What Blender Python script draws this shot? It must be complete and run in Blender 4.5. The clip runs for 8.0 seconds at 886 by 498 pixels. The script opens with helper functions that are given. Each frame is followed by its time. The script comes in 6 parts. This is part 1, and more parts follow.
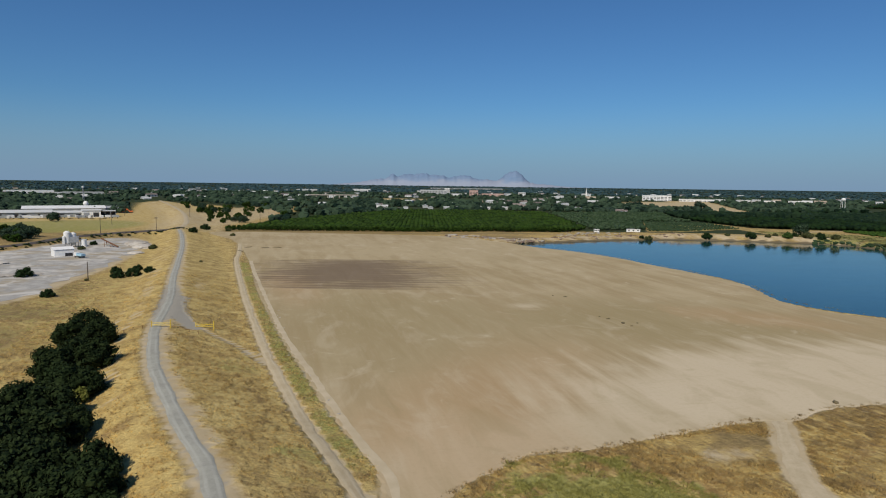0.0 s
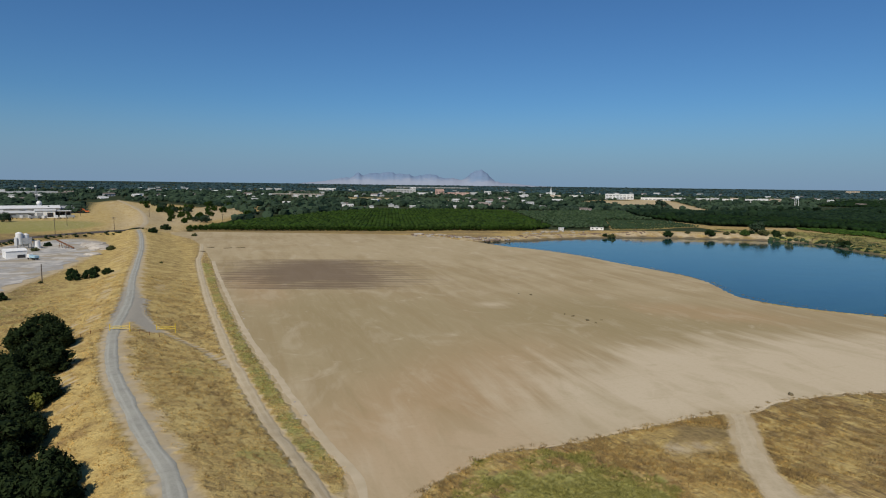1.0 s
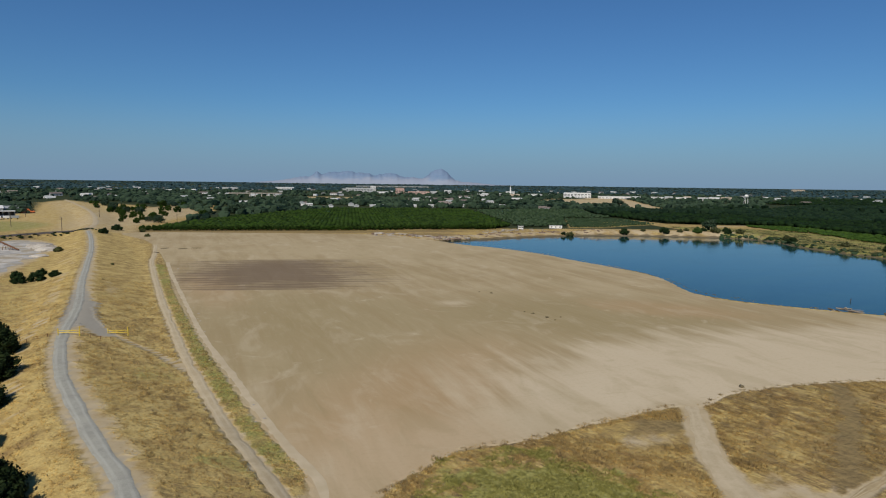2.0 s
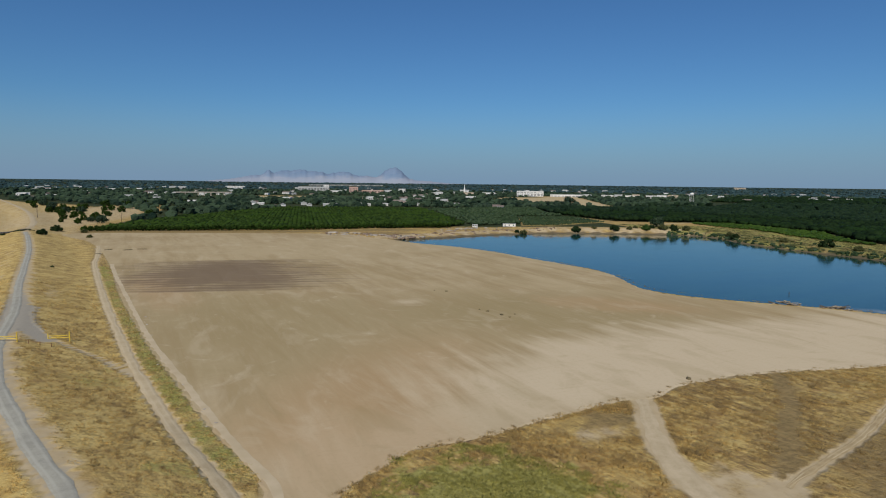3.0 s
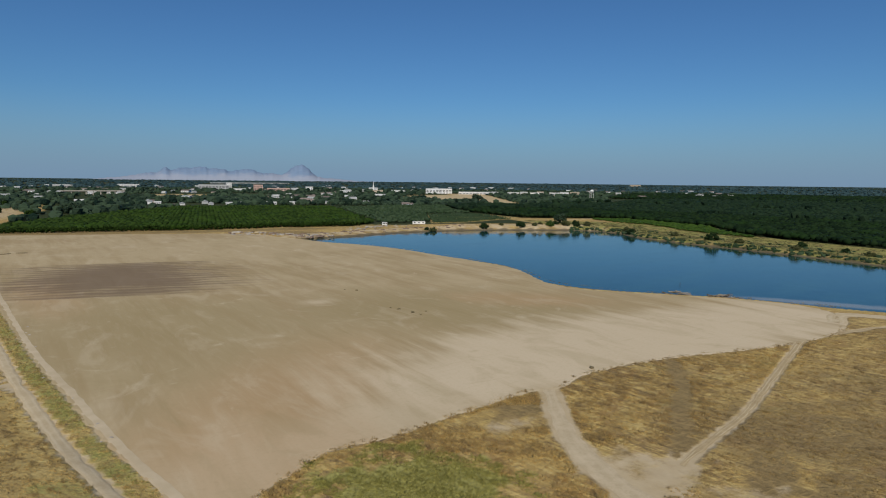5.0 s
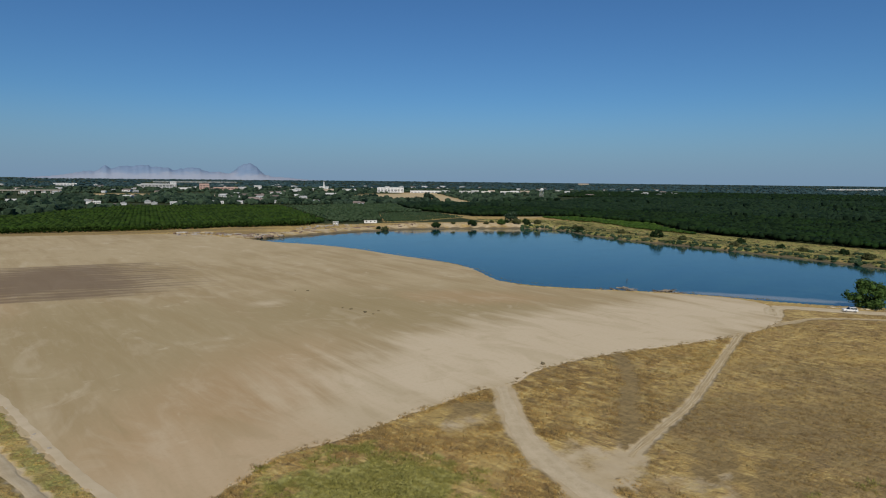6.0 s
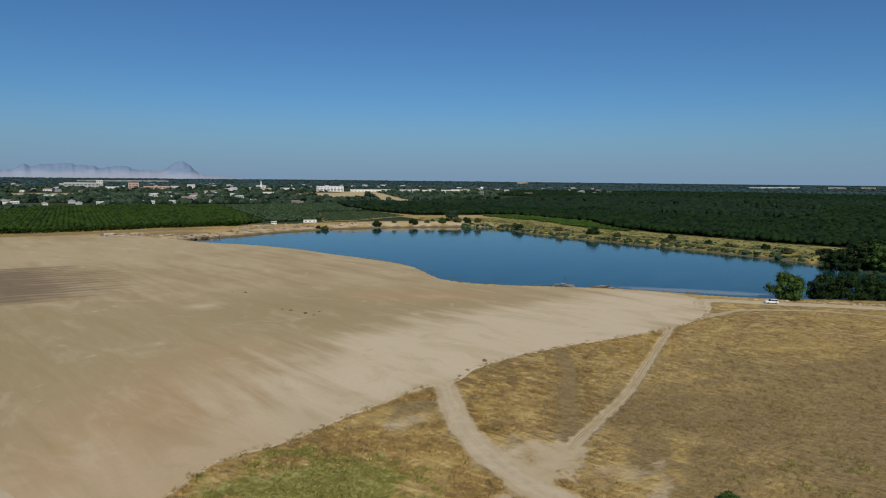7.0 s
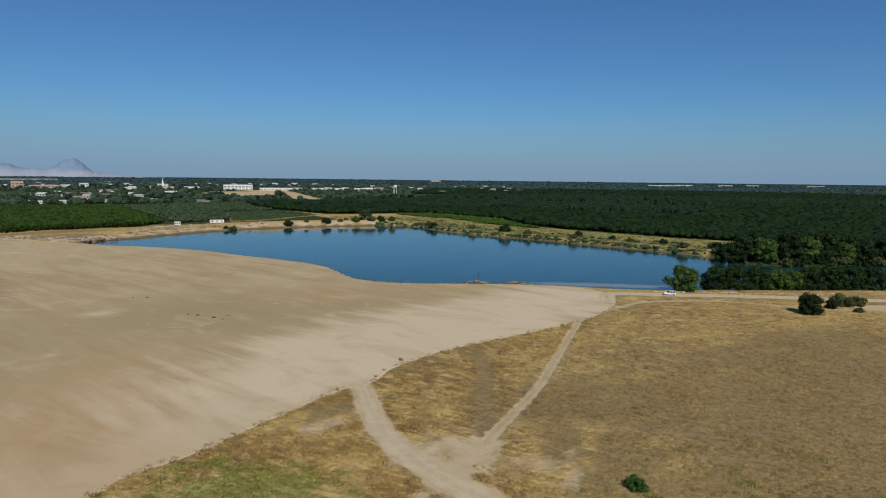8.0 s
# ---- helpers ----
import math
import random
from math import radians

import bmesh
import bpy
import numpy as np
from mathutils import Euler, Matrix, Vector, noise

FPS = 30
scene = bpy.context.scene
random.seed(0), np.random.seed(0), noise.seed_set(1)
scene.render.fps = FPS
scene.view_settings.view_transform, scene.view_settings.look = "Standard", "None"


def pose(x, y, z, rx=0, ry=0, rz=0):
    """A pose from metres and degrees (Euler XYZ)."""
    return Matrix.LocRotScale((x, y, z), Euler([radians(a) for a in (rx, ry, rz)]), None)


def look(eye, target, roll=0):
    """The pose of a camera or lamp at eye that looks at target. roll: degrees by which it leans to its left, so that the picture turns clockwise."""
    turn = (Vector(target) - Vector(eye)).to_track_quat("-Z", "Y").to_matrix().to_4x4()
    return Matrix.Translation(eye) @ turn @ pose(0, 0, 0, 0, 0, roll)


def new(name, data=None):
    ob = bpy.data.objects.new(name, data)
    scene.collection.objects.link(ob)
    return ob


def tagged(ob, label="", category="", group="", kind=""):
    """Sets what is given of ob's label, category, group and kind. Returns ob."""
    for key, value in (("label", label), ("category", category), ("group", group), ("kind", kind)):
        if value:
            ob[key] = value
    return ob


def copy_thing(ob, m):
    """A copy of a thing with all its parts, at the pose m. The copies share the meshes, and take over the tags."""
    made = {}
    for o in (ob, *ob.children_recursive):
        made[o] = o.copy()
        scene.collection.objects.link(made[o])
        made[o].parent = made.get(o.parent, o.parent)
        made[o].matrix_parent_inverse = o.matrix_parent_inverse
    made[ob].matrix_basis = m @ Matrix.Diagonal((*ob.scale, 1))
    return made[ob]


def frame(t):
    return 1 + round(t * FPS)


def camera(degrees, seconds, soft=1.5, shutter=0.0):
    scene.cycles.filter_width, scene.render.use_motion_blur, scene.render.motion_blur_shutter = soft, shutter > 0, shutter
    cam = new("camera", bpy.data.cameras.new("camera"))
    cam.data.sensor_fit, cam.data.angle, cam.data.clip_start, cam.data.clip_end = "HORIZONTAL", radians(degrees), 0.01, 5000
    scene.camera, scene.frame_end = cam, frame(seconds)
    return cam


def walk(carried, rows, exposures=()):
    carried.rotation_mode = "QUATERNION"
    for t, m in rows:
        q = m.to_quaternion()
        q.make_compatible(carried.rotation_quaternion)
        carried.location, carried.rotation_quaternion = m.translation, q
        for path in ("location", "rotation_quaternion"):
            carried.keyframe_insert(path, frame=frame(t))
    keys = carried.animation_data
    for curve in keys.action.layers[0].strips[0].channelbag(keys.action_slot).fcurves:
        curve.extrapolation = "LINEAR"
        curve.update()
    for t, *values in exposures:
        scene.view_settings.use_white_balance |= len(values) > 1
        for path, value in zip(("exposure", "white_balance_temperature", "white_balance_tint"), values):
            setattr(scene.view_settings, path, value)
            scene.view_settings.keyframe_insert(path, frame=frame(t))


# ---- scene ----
cam = camera(71.1, 8.0, soft=1.1)
# The drone hovers 42 m over the field and turns slowly to the right: seconds, yaw, pitch, roll, rise.
TURN = [
    (0.0, 0.00, -6.06, 0.78, 0.00), (0.5, -1.45, -6.11, 0.76, 0.05), (1.0, -3.13, -6.12, 0.74, 0.08),
    (1.5, -4.85, -6.14, 0.74, 0.10), (3.0, -10.99, -6.25, 0.69, 0.13), (3.5, -13.02, -6.28, 0.69, 0.14),
    (4.0, -15.07, -6.31, 0.68, 0.17), (4.5, -17.16, -6.34, 0.66, 0.22), (6.0, -23.78, -6.44, 0.64, 0.30),
    (6.5, -26.12, -6.47, 0.62, 0.33), (7.0, -29.23, -6.50, 0.63, 0.36), (7.5, -33.07, -6.54, 0.63, 0.48),
    (8.0, -37.17, -6.58, 0.65, 0.60)]


def hover(yaw, pitch, roll, rise):
    a, p = radians(yaw), radians(pitch)
    eye = Vector((0.0, 0.0, 42.0 + rise))
    return look(eye, eye + Vector((-math.sin(a) * math.cos(p), math.cos(a) * math.cos(p), math.sin(p))), roll)


walk(cam, [(t, hover(*row)) for t, *row in TURN], exposures=[(0.0, 0.0), (1.5, -0.04), (3.0, -0.07), (4.5, -0.09), (6.0, -0.08), (7.0, -0.05), (8.0, 0.0)])

# ---- sky and sun ----
SUN_TO = Vector((-0.40, -0.92, 0.0)).normalized()      # towards the sun, on the ground plan
SUN_EL = radians(44)
world = bpy.data.worlds.new("sky")
scene.world = world
world.use_nodes = True
wn = world.node_tree
sky = wn.nodes.new("ShaderNodeTexSky")
sky.sky_type = "NISHITA"
sky.sun_disc = False
sky.sun_elevation = SUN_EL
sky.sun_rotation = math.atan2(SUN_TO.x, SUN_TO.y)
sky.altitude, sky.air_density, sky.dust_density, sky.ozone_density = 50, 1.0, 0.4, 2.2
wn.nodes["Background"].inputs["Strength"].default_value = 0.10
tint = wn.nodes.new("ShaderNodeMix")       # clear deep-blue summer air
tint.data_type, tint.blend_type = "RGBA", "MULTIPLY"
tint.inputs[0].default_value = 1.0
tint.inputs[7].default_value = (0.290, 0.515, 0.748, 1)
wn.links.new(sky.outputs["Color"], tint.inputs[6])
haze = wn.nodes.new("ShaderNodeMix")       # grey-blue summer haze low over the whole horizon
haze.data_type = "RGBA"
low = wn.nodes.new("ShaderNodeMapRange")
low.interpolation_type = "SMOOTHSTEP"
for key, value in (("From Min", -0.02), ("From Max", 0.13), ("To Min", 0.9), ("To Max", 0.0)):
    low.inputs[key].default_value = value
way = wn.nodes.new("ShaderNodeTexCoord")
split = wn.nodes.new("ShaderNodeSeparateXYZ")
wn.links.new(way.outputs["Generated"], split.inputs[0])
wn.links.new(split.outputs["Z"], low.inputs["Value"])
wn.links.new(low.outputs["Result"], haze.inputs[0])
wn.links.new(tint.outputs[2], haze.inputs[6])
haze.inputs[7].default_value = (1.95, 3.0, 4.45, 1)
wn.links.new(haze.outputs[2], wn.nodes["Background"].inputs["Color"])
lamp = bpy.data.lights.new("sun", "SUN")
lamp.energy, lamp.angle, lamp.color = 3.9, radians(0.55), (1.0, 0.91, 0.765)
sun = new("sun", lamp)
sun.matrix_world = look((0, 0, 300), Vector((0, 0, 300)) - SUN_TO * math.cos(SUN_EL) - Vector((0, 0, math.sin(SUN_EL))))


# ---- small helpers ----
def smooth(a, b, x):
    t = np.clip((np.asarray(x, float) - a) / (b - a), 0, 1)
    return t * t * (3 - 2 * t)


def curve(points, step=2.0, closed=False):
    """A smooth line through plan points, at about equal steps."""
    p = np.array(points, float)
    n = len(p)
    out = []
    for i in range(n if closed else n - 1):
        if closed:
            a, b, c, d = p[(i - 1) % n], p[i], p[(i + 1) % n], p[(i + 2) % n]
        else:
            a, b, c, d = p[max(i - 1, 0)], p[i], p[i + 1], p[min(i + 2, n - 1)]
        m = max(2, int(np.linalg.norm(c - b) / step))
        t = np.linspace(0, 1, m, endpoint=False)[:, None]
        out.append(0.5 * (2 * b + (c - a) * t + (2 * a - 5 * b + 4 * c - d) * t**2 + (3 * b - a - 3 * c + d) * t**3))
    if not closed:
        out.append(p[-1:])
    return np.concatenate(out)


def line_distance(x, y, line, closed=False):
    """Distance to a line, and on which side of it: positive to its left."""
    best, side = np.full(x.shape, 1e9), np.zeros(x.shape)
    pts = np.vstack([line, line[:1]]) if closed else line
    for (ax, ay), (bx, by) in zip(pts[:-1], pts[1:]):
        dx, dy = bx - ax, by - ay
        t = np.clip(((x - ax) * dx + (y - ay) * dy) / (dx * dx + dy * dy + 1e-9), 0, 1)
        d = np.hypot(x - ax - t * dx, y - ay - t * dy)
        near = d < best
        best = np.where(near, d, best)
        side = np.where(near, np.sign(dx * (y - ay) - dy * (x - ax)), side)
    return best, side


def inside(x, y, poly):
    hit = np.zeros(x.shape, bool)
    for (ax, ay), (bx, by) in zip(poly, np.roll(poly, -1, 0)):
        if ay != by:
            hit ^= ((ay > y) != (by > y)) & (x < (bx - ax) * (y - ay) / (by - ay) + ax)
    return hit


def depth_in(x, y, poly):
    """Metres inside a closed line; negative outside."""
    d, _ = line_distance(x, y, poly, True)
    return np.where(inside(x, y, poly), d, -d)


def waves(x, y, scale, seed):
    """Cheap soft noise of about -1 to 1."""
    r = np.random.RandomState(seed)
    out = 0
    for k in range(6):
        a, ph, s = r.rand() * 6.28, r.rand() * 6.28, scale * (0.6 + 0.9 * r.rand())
        out = out + np.sin((x * math.cos(a) + y * math.sin(a)) / s * 6.28 + ph)
    return out / 3.5


def mesh_of(name, verts, faces, material, smoothed=False):
    me = bpy.data.meshes.new(name)
    verts, faces = np.asarray(verts, np.float32), np.asarray(faces, np.int32)
    k = faces.shape[1]
    me.vertices.add(len(verts))
    me.vertices.foreach_set("co", verts.ravel())
    me.loops.add(faces.size)
    me.loops.foreach_set("vertex_index", faces.ravel())
    me.polygons.add(len(faces))
    me.polygons.foreach_set("loop_start", np.arange(0, faces.size, k, dtype=np.int32))
    me.polygons.foreach_set("use_smooth", np.full(len(faces), smoothed))
    for m in material if isinstance(material, (list, tuple)) else [material]:
        me.materials.append(m)
    me.update(calc_edges=True)
    return me


def part(name, bm, material, parent=None, label=""):
    """Links a bmesh as one mesh object, under a thing or a part."""
    me = bpy.data.meshes.new(name)
    bm.to_mesh(me)
    bm.free()
    me.materials.append(material)
    ob = new(name, me)
    ob.parent = parent
    if label:
        ob["label"] = label
    return ob


def empty(name, m, label, category, group=""):
    ob = new(name)
    ob.empty_display_size = 0.3
    ob.matrix_basis = m
    return tagged(ob, label, category, group)


def box(bm, x0, x1, y0, y1, z0, z1, bevel=0.0):
    r = bmesh.ops.create_cube(bm, size=1.0)
    for v in r["verts"]:
        v.co = Vector((x0 + (v.co.x + 0.5) * (x1 - x0), y0 + (v.co.y + 0.5) * (y1 - y0), z0 + (v.co.z + 0.5) * (z1 - z0)))
    if bevel:
        es = list({e for v in r["verts"] for e in v.link_edges})
        bmesh.ops.bevel(bm, geom=es, offset=bevel, segments=1, affect="EDGES")
    return bm


def boxes(*dims, bevel=0.0):
    bm = bmesh.new()
    for d in dims:
        box(bm, *d, bevel=bevel)
    return bm


def tube(bm, a, b, r0, r1, n=8):
    """A closed tapered tube from a to b."""
    a, b = Vector(a), Vector(b)
    q = (b - a).to_track_quat("Z", "Y")
    rings = []
    for c, r in ((a, r0), (b, r1)):
        rings.append([bm.verts.new(c + q @ Vector((r * math.cos(6.2832 * k / n), r * math.sin(6.2832 * k / n), 0))) for k in range(n)])
    for k in range(n):
        bm.faces.new((rings[0][k], rings[0][(k + 1) % n], rings[1][(k + 1) % n], rings[1][k]))
    bm.faces.new(rings[0][::-1])
    bm.faces.new(rings[1])
    return bm


# ---- materials ----
class Nodes:
    """Short names for the nodes of one material."""

    def __init__(self, name):
        self.mat = bpy.data.materials.new(name)
        self.mat.use_nodes = True
        self.tree = self.mat.node_tree
        self.shader = self.tree.nodes["Principled BSDF"]

    def put(self, node, key, value):
        if isinstance(value, bpy.types.NodeSocket):
            self.tree.links.new(value, node.inputs[key])
        elif value is not None:
            node.inputs[key].default_value = value

    def position(self):
        return self.tree.nodes.new("ShaderNodeNewGeometry").outputs["Position"]

    def island(self):
        return self.tree.nodes.new("ShaderNodeNewGeometry").outputs["Random Per Island"]

    def own(self):
        return self.tree.nodes.new("ShaderNodeObjectInfo").outputs["Random"]

    def local(self):
        return self.tree.nodes.new("ShaderNodeTexCoord").outputs["Object"]

    def attr(self, name):
        n = self.tree.nodes.new("ShaderNodeAttribute")
        n.attribute_name = name
        return n.outputs["Fac"]

    def mapped(self, vec, scale=(1, 1, 1), turn=0.0, shift=(0, 0, 0)):
        n = self.tree.nodes.new("ShaderNodeMapping")
        n.vector_type = "TEXTURE"
        self.put(n, "Vector", vec)
        n.inputs["Location"].default_value = shift
        n.inputs["Rotation"].default_value = (0, 0, turn)
        n.inputs["Scale"].default_value = scale
        return n.outputs["Vector"]

    def noise(self, vec, scale, detail=3.0, rough=0.55, warp=0.0):
        n = self.tree.nodes.new("ShaderNodeTexNoise")
        self.put(n, "Vector", vec)
        self.put(n, "Scale", scale)
        self.put(n, "Detail", detail)
        self.put(n, "Roughness", rough)
        self.put(n, "Distortion", warp)
        return n.outputs["Fac"]

    def math(self, op, a, b=None, c=None):
        n = self.tree.nodes.new("ShaderNodeMath")
        n.operation = op
        for k, v in enumerate((a, b, c)):
            self.put(n, k, v)
        return n.outputs[0]

    def ramp(self, fac, a, b, to0=0.0, to1=1.0):
        n = self.tree.nodes.new("ShaderNodeMapRange")
        n.interpolation_type = "SMOOTHSTEP"
        for k, v in (("Value", fac), ("From Min", a), ("From Max", b), ("To Min", to0), ("To Max", to1)):
            self.put(n, k, v)
        return n.outputs["Result"]

    def mix(self, fac, a, b):
        n = self.tree.nodes.new("ShaderNodeMix")
        n.data_type = "RGBA"
        self.put(n, 0, fac)
        for k, v in ((6, a), (7, b)):
            self.put(n, k, (*v, 1) if isinstance(v, tuple) else v)
        return n.outputs[2]

    def ellipse(self, vec, cx, cy, rx, ry, turn=0.0):
        """1 at the middle of an ellipse on the plan, 0 at its rim, less outside."""
        m = self.mapped(vec, (rx, ry, 1e6), turn, (cx, cy, 0))
        n = self.tree.nodes.new("ShaderNodeVectorMath")
        n.operation = "LENGTH"
        self.put(n, 0, m)
        return self.math("SUBTRACT", 1.0, n.outputs["Value"])

    def bump(self, height, strength, distance):
        n = self.tree.nodes.new("ShaderNodeBump")
        self.put(n, "Height", height)
        self.put(n, "Strength", strength)
        self.put(n, "Distance", distance)
        self.tree.links.new(n.outputs["Normal"], self.shader.inputs["Normal"])

    def done(self, colour, rough=0.9, metal=0.0, specular=0.3):
        self.put(self.shader, "Base Color", (*colour, 1) if isinstance(colour, tuple) else colour)
        self.put(self.shader, "Roughness", rough)
        self.put(self.shader, "Metallic", metal)
        self.put(self.shader, "Specular IOR Level", specular)
        return self.mat


def simple(name, c0, c1, scale=2.0, rough=0.8, metal=0.0, bump=0.0, world_space=False, spread=0.25):
    """Two colours mixed by grain and stains, with some difference from one object to the next."""
    n = Nodes(name)
    p = n.position() if world_space else n.local()
    f = n.math("ADD", n.math("MULTIPLY", n.noise(p, scale, 5), 0.6), n.math("MULTIPLY", n.noise(p, scale * 0.13, 3), 0.4))
    f = n.math("ADD", f, n.math("MULTIPLY", n.math("SUBTRACT", n.own(), 0.5), spread))
    col = n.mix(n.ramp(f, 0.3, 0.7), c0, c1)
    if bump:
        n.bump(n.noise(p, scale * 4, 4), 0.6, bump)
    return n.done(col, rough, metal)


def foliage(name, dark, light, warm, scale=0.6, spread=1.0, thin=False):
    n = Nodes(name)
    p = n.position()
    f = n.math("ADD", n.math("MULTIPLY", n.island(), 0.55 * spread), n.math("MULTIPLY", n.noise(p, scale, 4), 0.7))
    col = n.mix(n.ramp(f, 0.25, 0.95), dark, light)
    col = n.mix(n.ramp(n.noise(p, 0.035, 2), 0.45, 0.75), col, warm)
    n.bump(n.noise(p, scale * 3, 4), 0.8, 0.4)
    mat = n.done(col, 0.85, 0.0, 0.05)
    return see_through(n, mat, col) if thin else mat


def soil_material():
    n = Nodes("bare_soil")
    p = n.position()
    along = math.atan2(-0.96, 0.27)
    streak = n.noise(n.mapped(p, (60, 8, 1e6), along), 1.0, 5, 0.6, 0.5)
    fine = n.noise(n.mapped(p, (9, 1.1, 1e6), along), 1.0, 4, 0.6, 0.3)
    cloud = n.noise(p, 0.018, 4, 0.55)
    grit = n.noise(p, 1.2, 6, 0.65)
    wob = n.math("SUBTRACT", n.math("ADD", n.math("MULTIPLY", streak, 0.9), n.math("MULTIPLY", cloud, 0.8)), 0.85)
    col = n.mix(n.ramp(n.math("ADD", n.math("MULTIPLY", streak, 0.6), n.math("MULTIPLY", cloud, 0.4)), 0.40, 0.57), SOIL_MID, SOIL_LIGHT)
    furrow = n.noise(n.mapped(p, (34, 2.6, 1e6), along), 1.0, 4, 0.6, 0.4)
    col = n.mix(n.ramp(furrow, 0.52, 0.74, 0.0, 0.42), col, SOIL_OLIVE)
    # reddish loam in the middle, olive-brown ground towards the pond, chalky pale earth at the near edge
    for cx, cy, rx, ry, turn, tone, lo, hi, most in (
            (10, 118, 26, 55, -0.4, SOIL_RED, -0.3, 0.7, 0.65), (70, 190, 62, 38, -0.3, SOIL_OLIVE, -0.3, 0.6, 0.75),
            (-20, 190, 50, 70, 0.3, SOIL_OLIVE, -0.2, 0.8, 0.6), (112, 139, 90, 27, 0.18, SOIL_PALE, -0.35, 0.35, 0.9),
            (30, 104, 45, 13, 0.45, SOIL_PALE, -0.5, 0.6, 0.6), (29, 212, 9, 8, 0.2, SOIL_PALE, -0.1, 0.9, 0.75), (8, 96, 16, 14, 0.4, SOIL_RED, -0.4, 0.5, 0.35),
            (-62, 250, 13, 46, 0.35, SOIL_RED, -0.3, 0.7, 0.5), (104, 196, 32, 14, -0.5, SOIL_RED, -0.3, 0.6, 0.55),
            (20, 400, 170, 90, 0.0, SOIL_LIGHT, -0.2, 0.6, 0.8)):
        e = n.math("ADD", n.ellipse(p, cx, cy, rx, ry, turn), n.math("MULTIPLY", wob, 1.5))
        col = n.mix(n.ramp(e, lo, hi, 0.0, most), col, tone)
    col = n.mix(n.ramp(fine, 0.50, 0.75, 0.0, 0.14), col, SOIL_PALE)
    scuff = n.noise(n.mapped(p, (14, 2.4, 1e6), 0.30), 1.0, 5, 0.66, 1.0)
    col = n.mix(n.ramp(scuff, 0.56, 0.74, 0.0, 0.20), col, SOIL_OLIVE)
    drift = n.noise(n.mapped(p, (26, 12, 1e6), along), 1.0, 6, 0.62, 1.2)
    col = n.mix(n.ramp(drift, 0.52, 0.68, 0.0, 0.24), col, SOIL_CHALK)
    col = n.mix(n.ramp(drift, 0.50, 0.34, 0.0, 0.26), col, SOIL_OLIVE)
    pale = n.noise(p, 0.07, 5, 0.6, 1.4)
    col = n.mix(n.ramp(pale, 0.60, 0.74, 0.0, 0.45), col, SOIL_CHALK)
    col = n.mix(n.ramp(grit, 0.48, 0.76, 0.0, 0.2), col, SOIL_OLIVE)
    # damp ground, ploughed in rows across
    sep = n.tree.nodes.new("ShaderNodeSeparateXYZ")
    n.put(sep, 0, p)
    row = n.math("SINE", n.math("MULTIPLY", n.math("ADD", sep.outputs["Y"], n.math("MULTIPLY", n.noise(p, 0.05, 3), 9.0)), 1.05))
    damp = n.math("ADD", n.ellipse(p, -43, 287, 52, 84), n.math("ADD", n.math("MULTIPLY", row, 0.13), n.math("MULTIPLY", n.math("SUBTRACT", cloud, 0.5), 0.8)))
    damp = n.math("ADD", damp, n.math("MULTIPLY", n.math("SUBTRACT", n.noise(n.mapped(p, (26, 11, 1e6), 0.1), 1.0, 5, 0.6, 0.8), 0.5), 1.1))
    edge = n.math("ADD", sep.outputs["Y"], n.math("MULTIPLY", n.noise(p, 0.15, 3), 3.0))
    damp = n.math("SUBTRACT", damp, n.math("ADD", n.ramp(edge, 335.0, 341.0, 0.0, 1.6), n.ramp(edge, 246.0, 233.0, 0.0, 1.4)))
    col = n.mix(n.ramp(damp, -0.15, 0.72, 0.0, 0.80), col, SOIL_DAMP)
    n.bump(n.math("ADD", n.math("MULTIPLY", fine, 0.7), n.math("MULTIPLY", grit, 0.5)), 0.15, 0.25)
    return n.done(col, 0.95, 0.0, 0.1)


def grass_tone(n, p, mid, fine):
    """Patches of gold, straw, rust and olive in dry grass, lying in swathes."""
    big = n.noise(p, 0.03, 4)
    swathe = n.noise(n.mapped(p, (9, 4, 1e6), 0.35), 1.0, 5, 0.62, 0.8)
    lain = n.noise(n.mapped(p, (3.4, 1.0, 1e6), -1.1), 1.0, 5, 0.64, 0.9)
    f = n.math("ADD", n.math("ADD", n.math("MULTIPLY", big, 0.4), n.math("MULTIPLY", mid, 0.4)), n.math("MULTIPLY", fine, 0.5))
    col = n.mix(n.ramp(f, 0.50, 0.78), GRASS_BROWN, GRASS_GOLD)
    col = n.mix(n.ramp(n.noise(p, 0.11, 5, 0.65), 0.50, 0.70, 0.0, 0.6), col, GRASS_STRAW)
    col = n.mix(n.ramp(swathe, 0.50, 0.68, 0.0, 0.65), col, GRASS_RUST)
    col = n.mix(n.math("MULTIPLY", n.ramp(lain, 0.50, 0.63, 0.0, 0.75), n.ramp(mid, 0.25, 0.52)), col, GRASS_STRAW)
    col = n.mix(n.math("MULTIPLY", n.ramp(lain, 0.48, 0.37, 0.0, 0.75), n.ramp(big, 0.66, 0.42)), col, GRASS_DARK)
    col = n.mix(n.ramp(n.noise(p, 0.06, 5, 0.7, 0.8), 0.54, 0.72, 0.0, 0.5), col, GRASS_OLIVE)
    speck = n.noise(n.mapped(p, (2.2, 0.9, 1e6), -0.55), 1.0, 4, 0.65, 0.3)
    return n.mix(n.ramp(speck, 0.55, 0.69, 0.0, 0.6), col, GRASS_DARK)


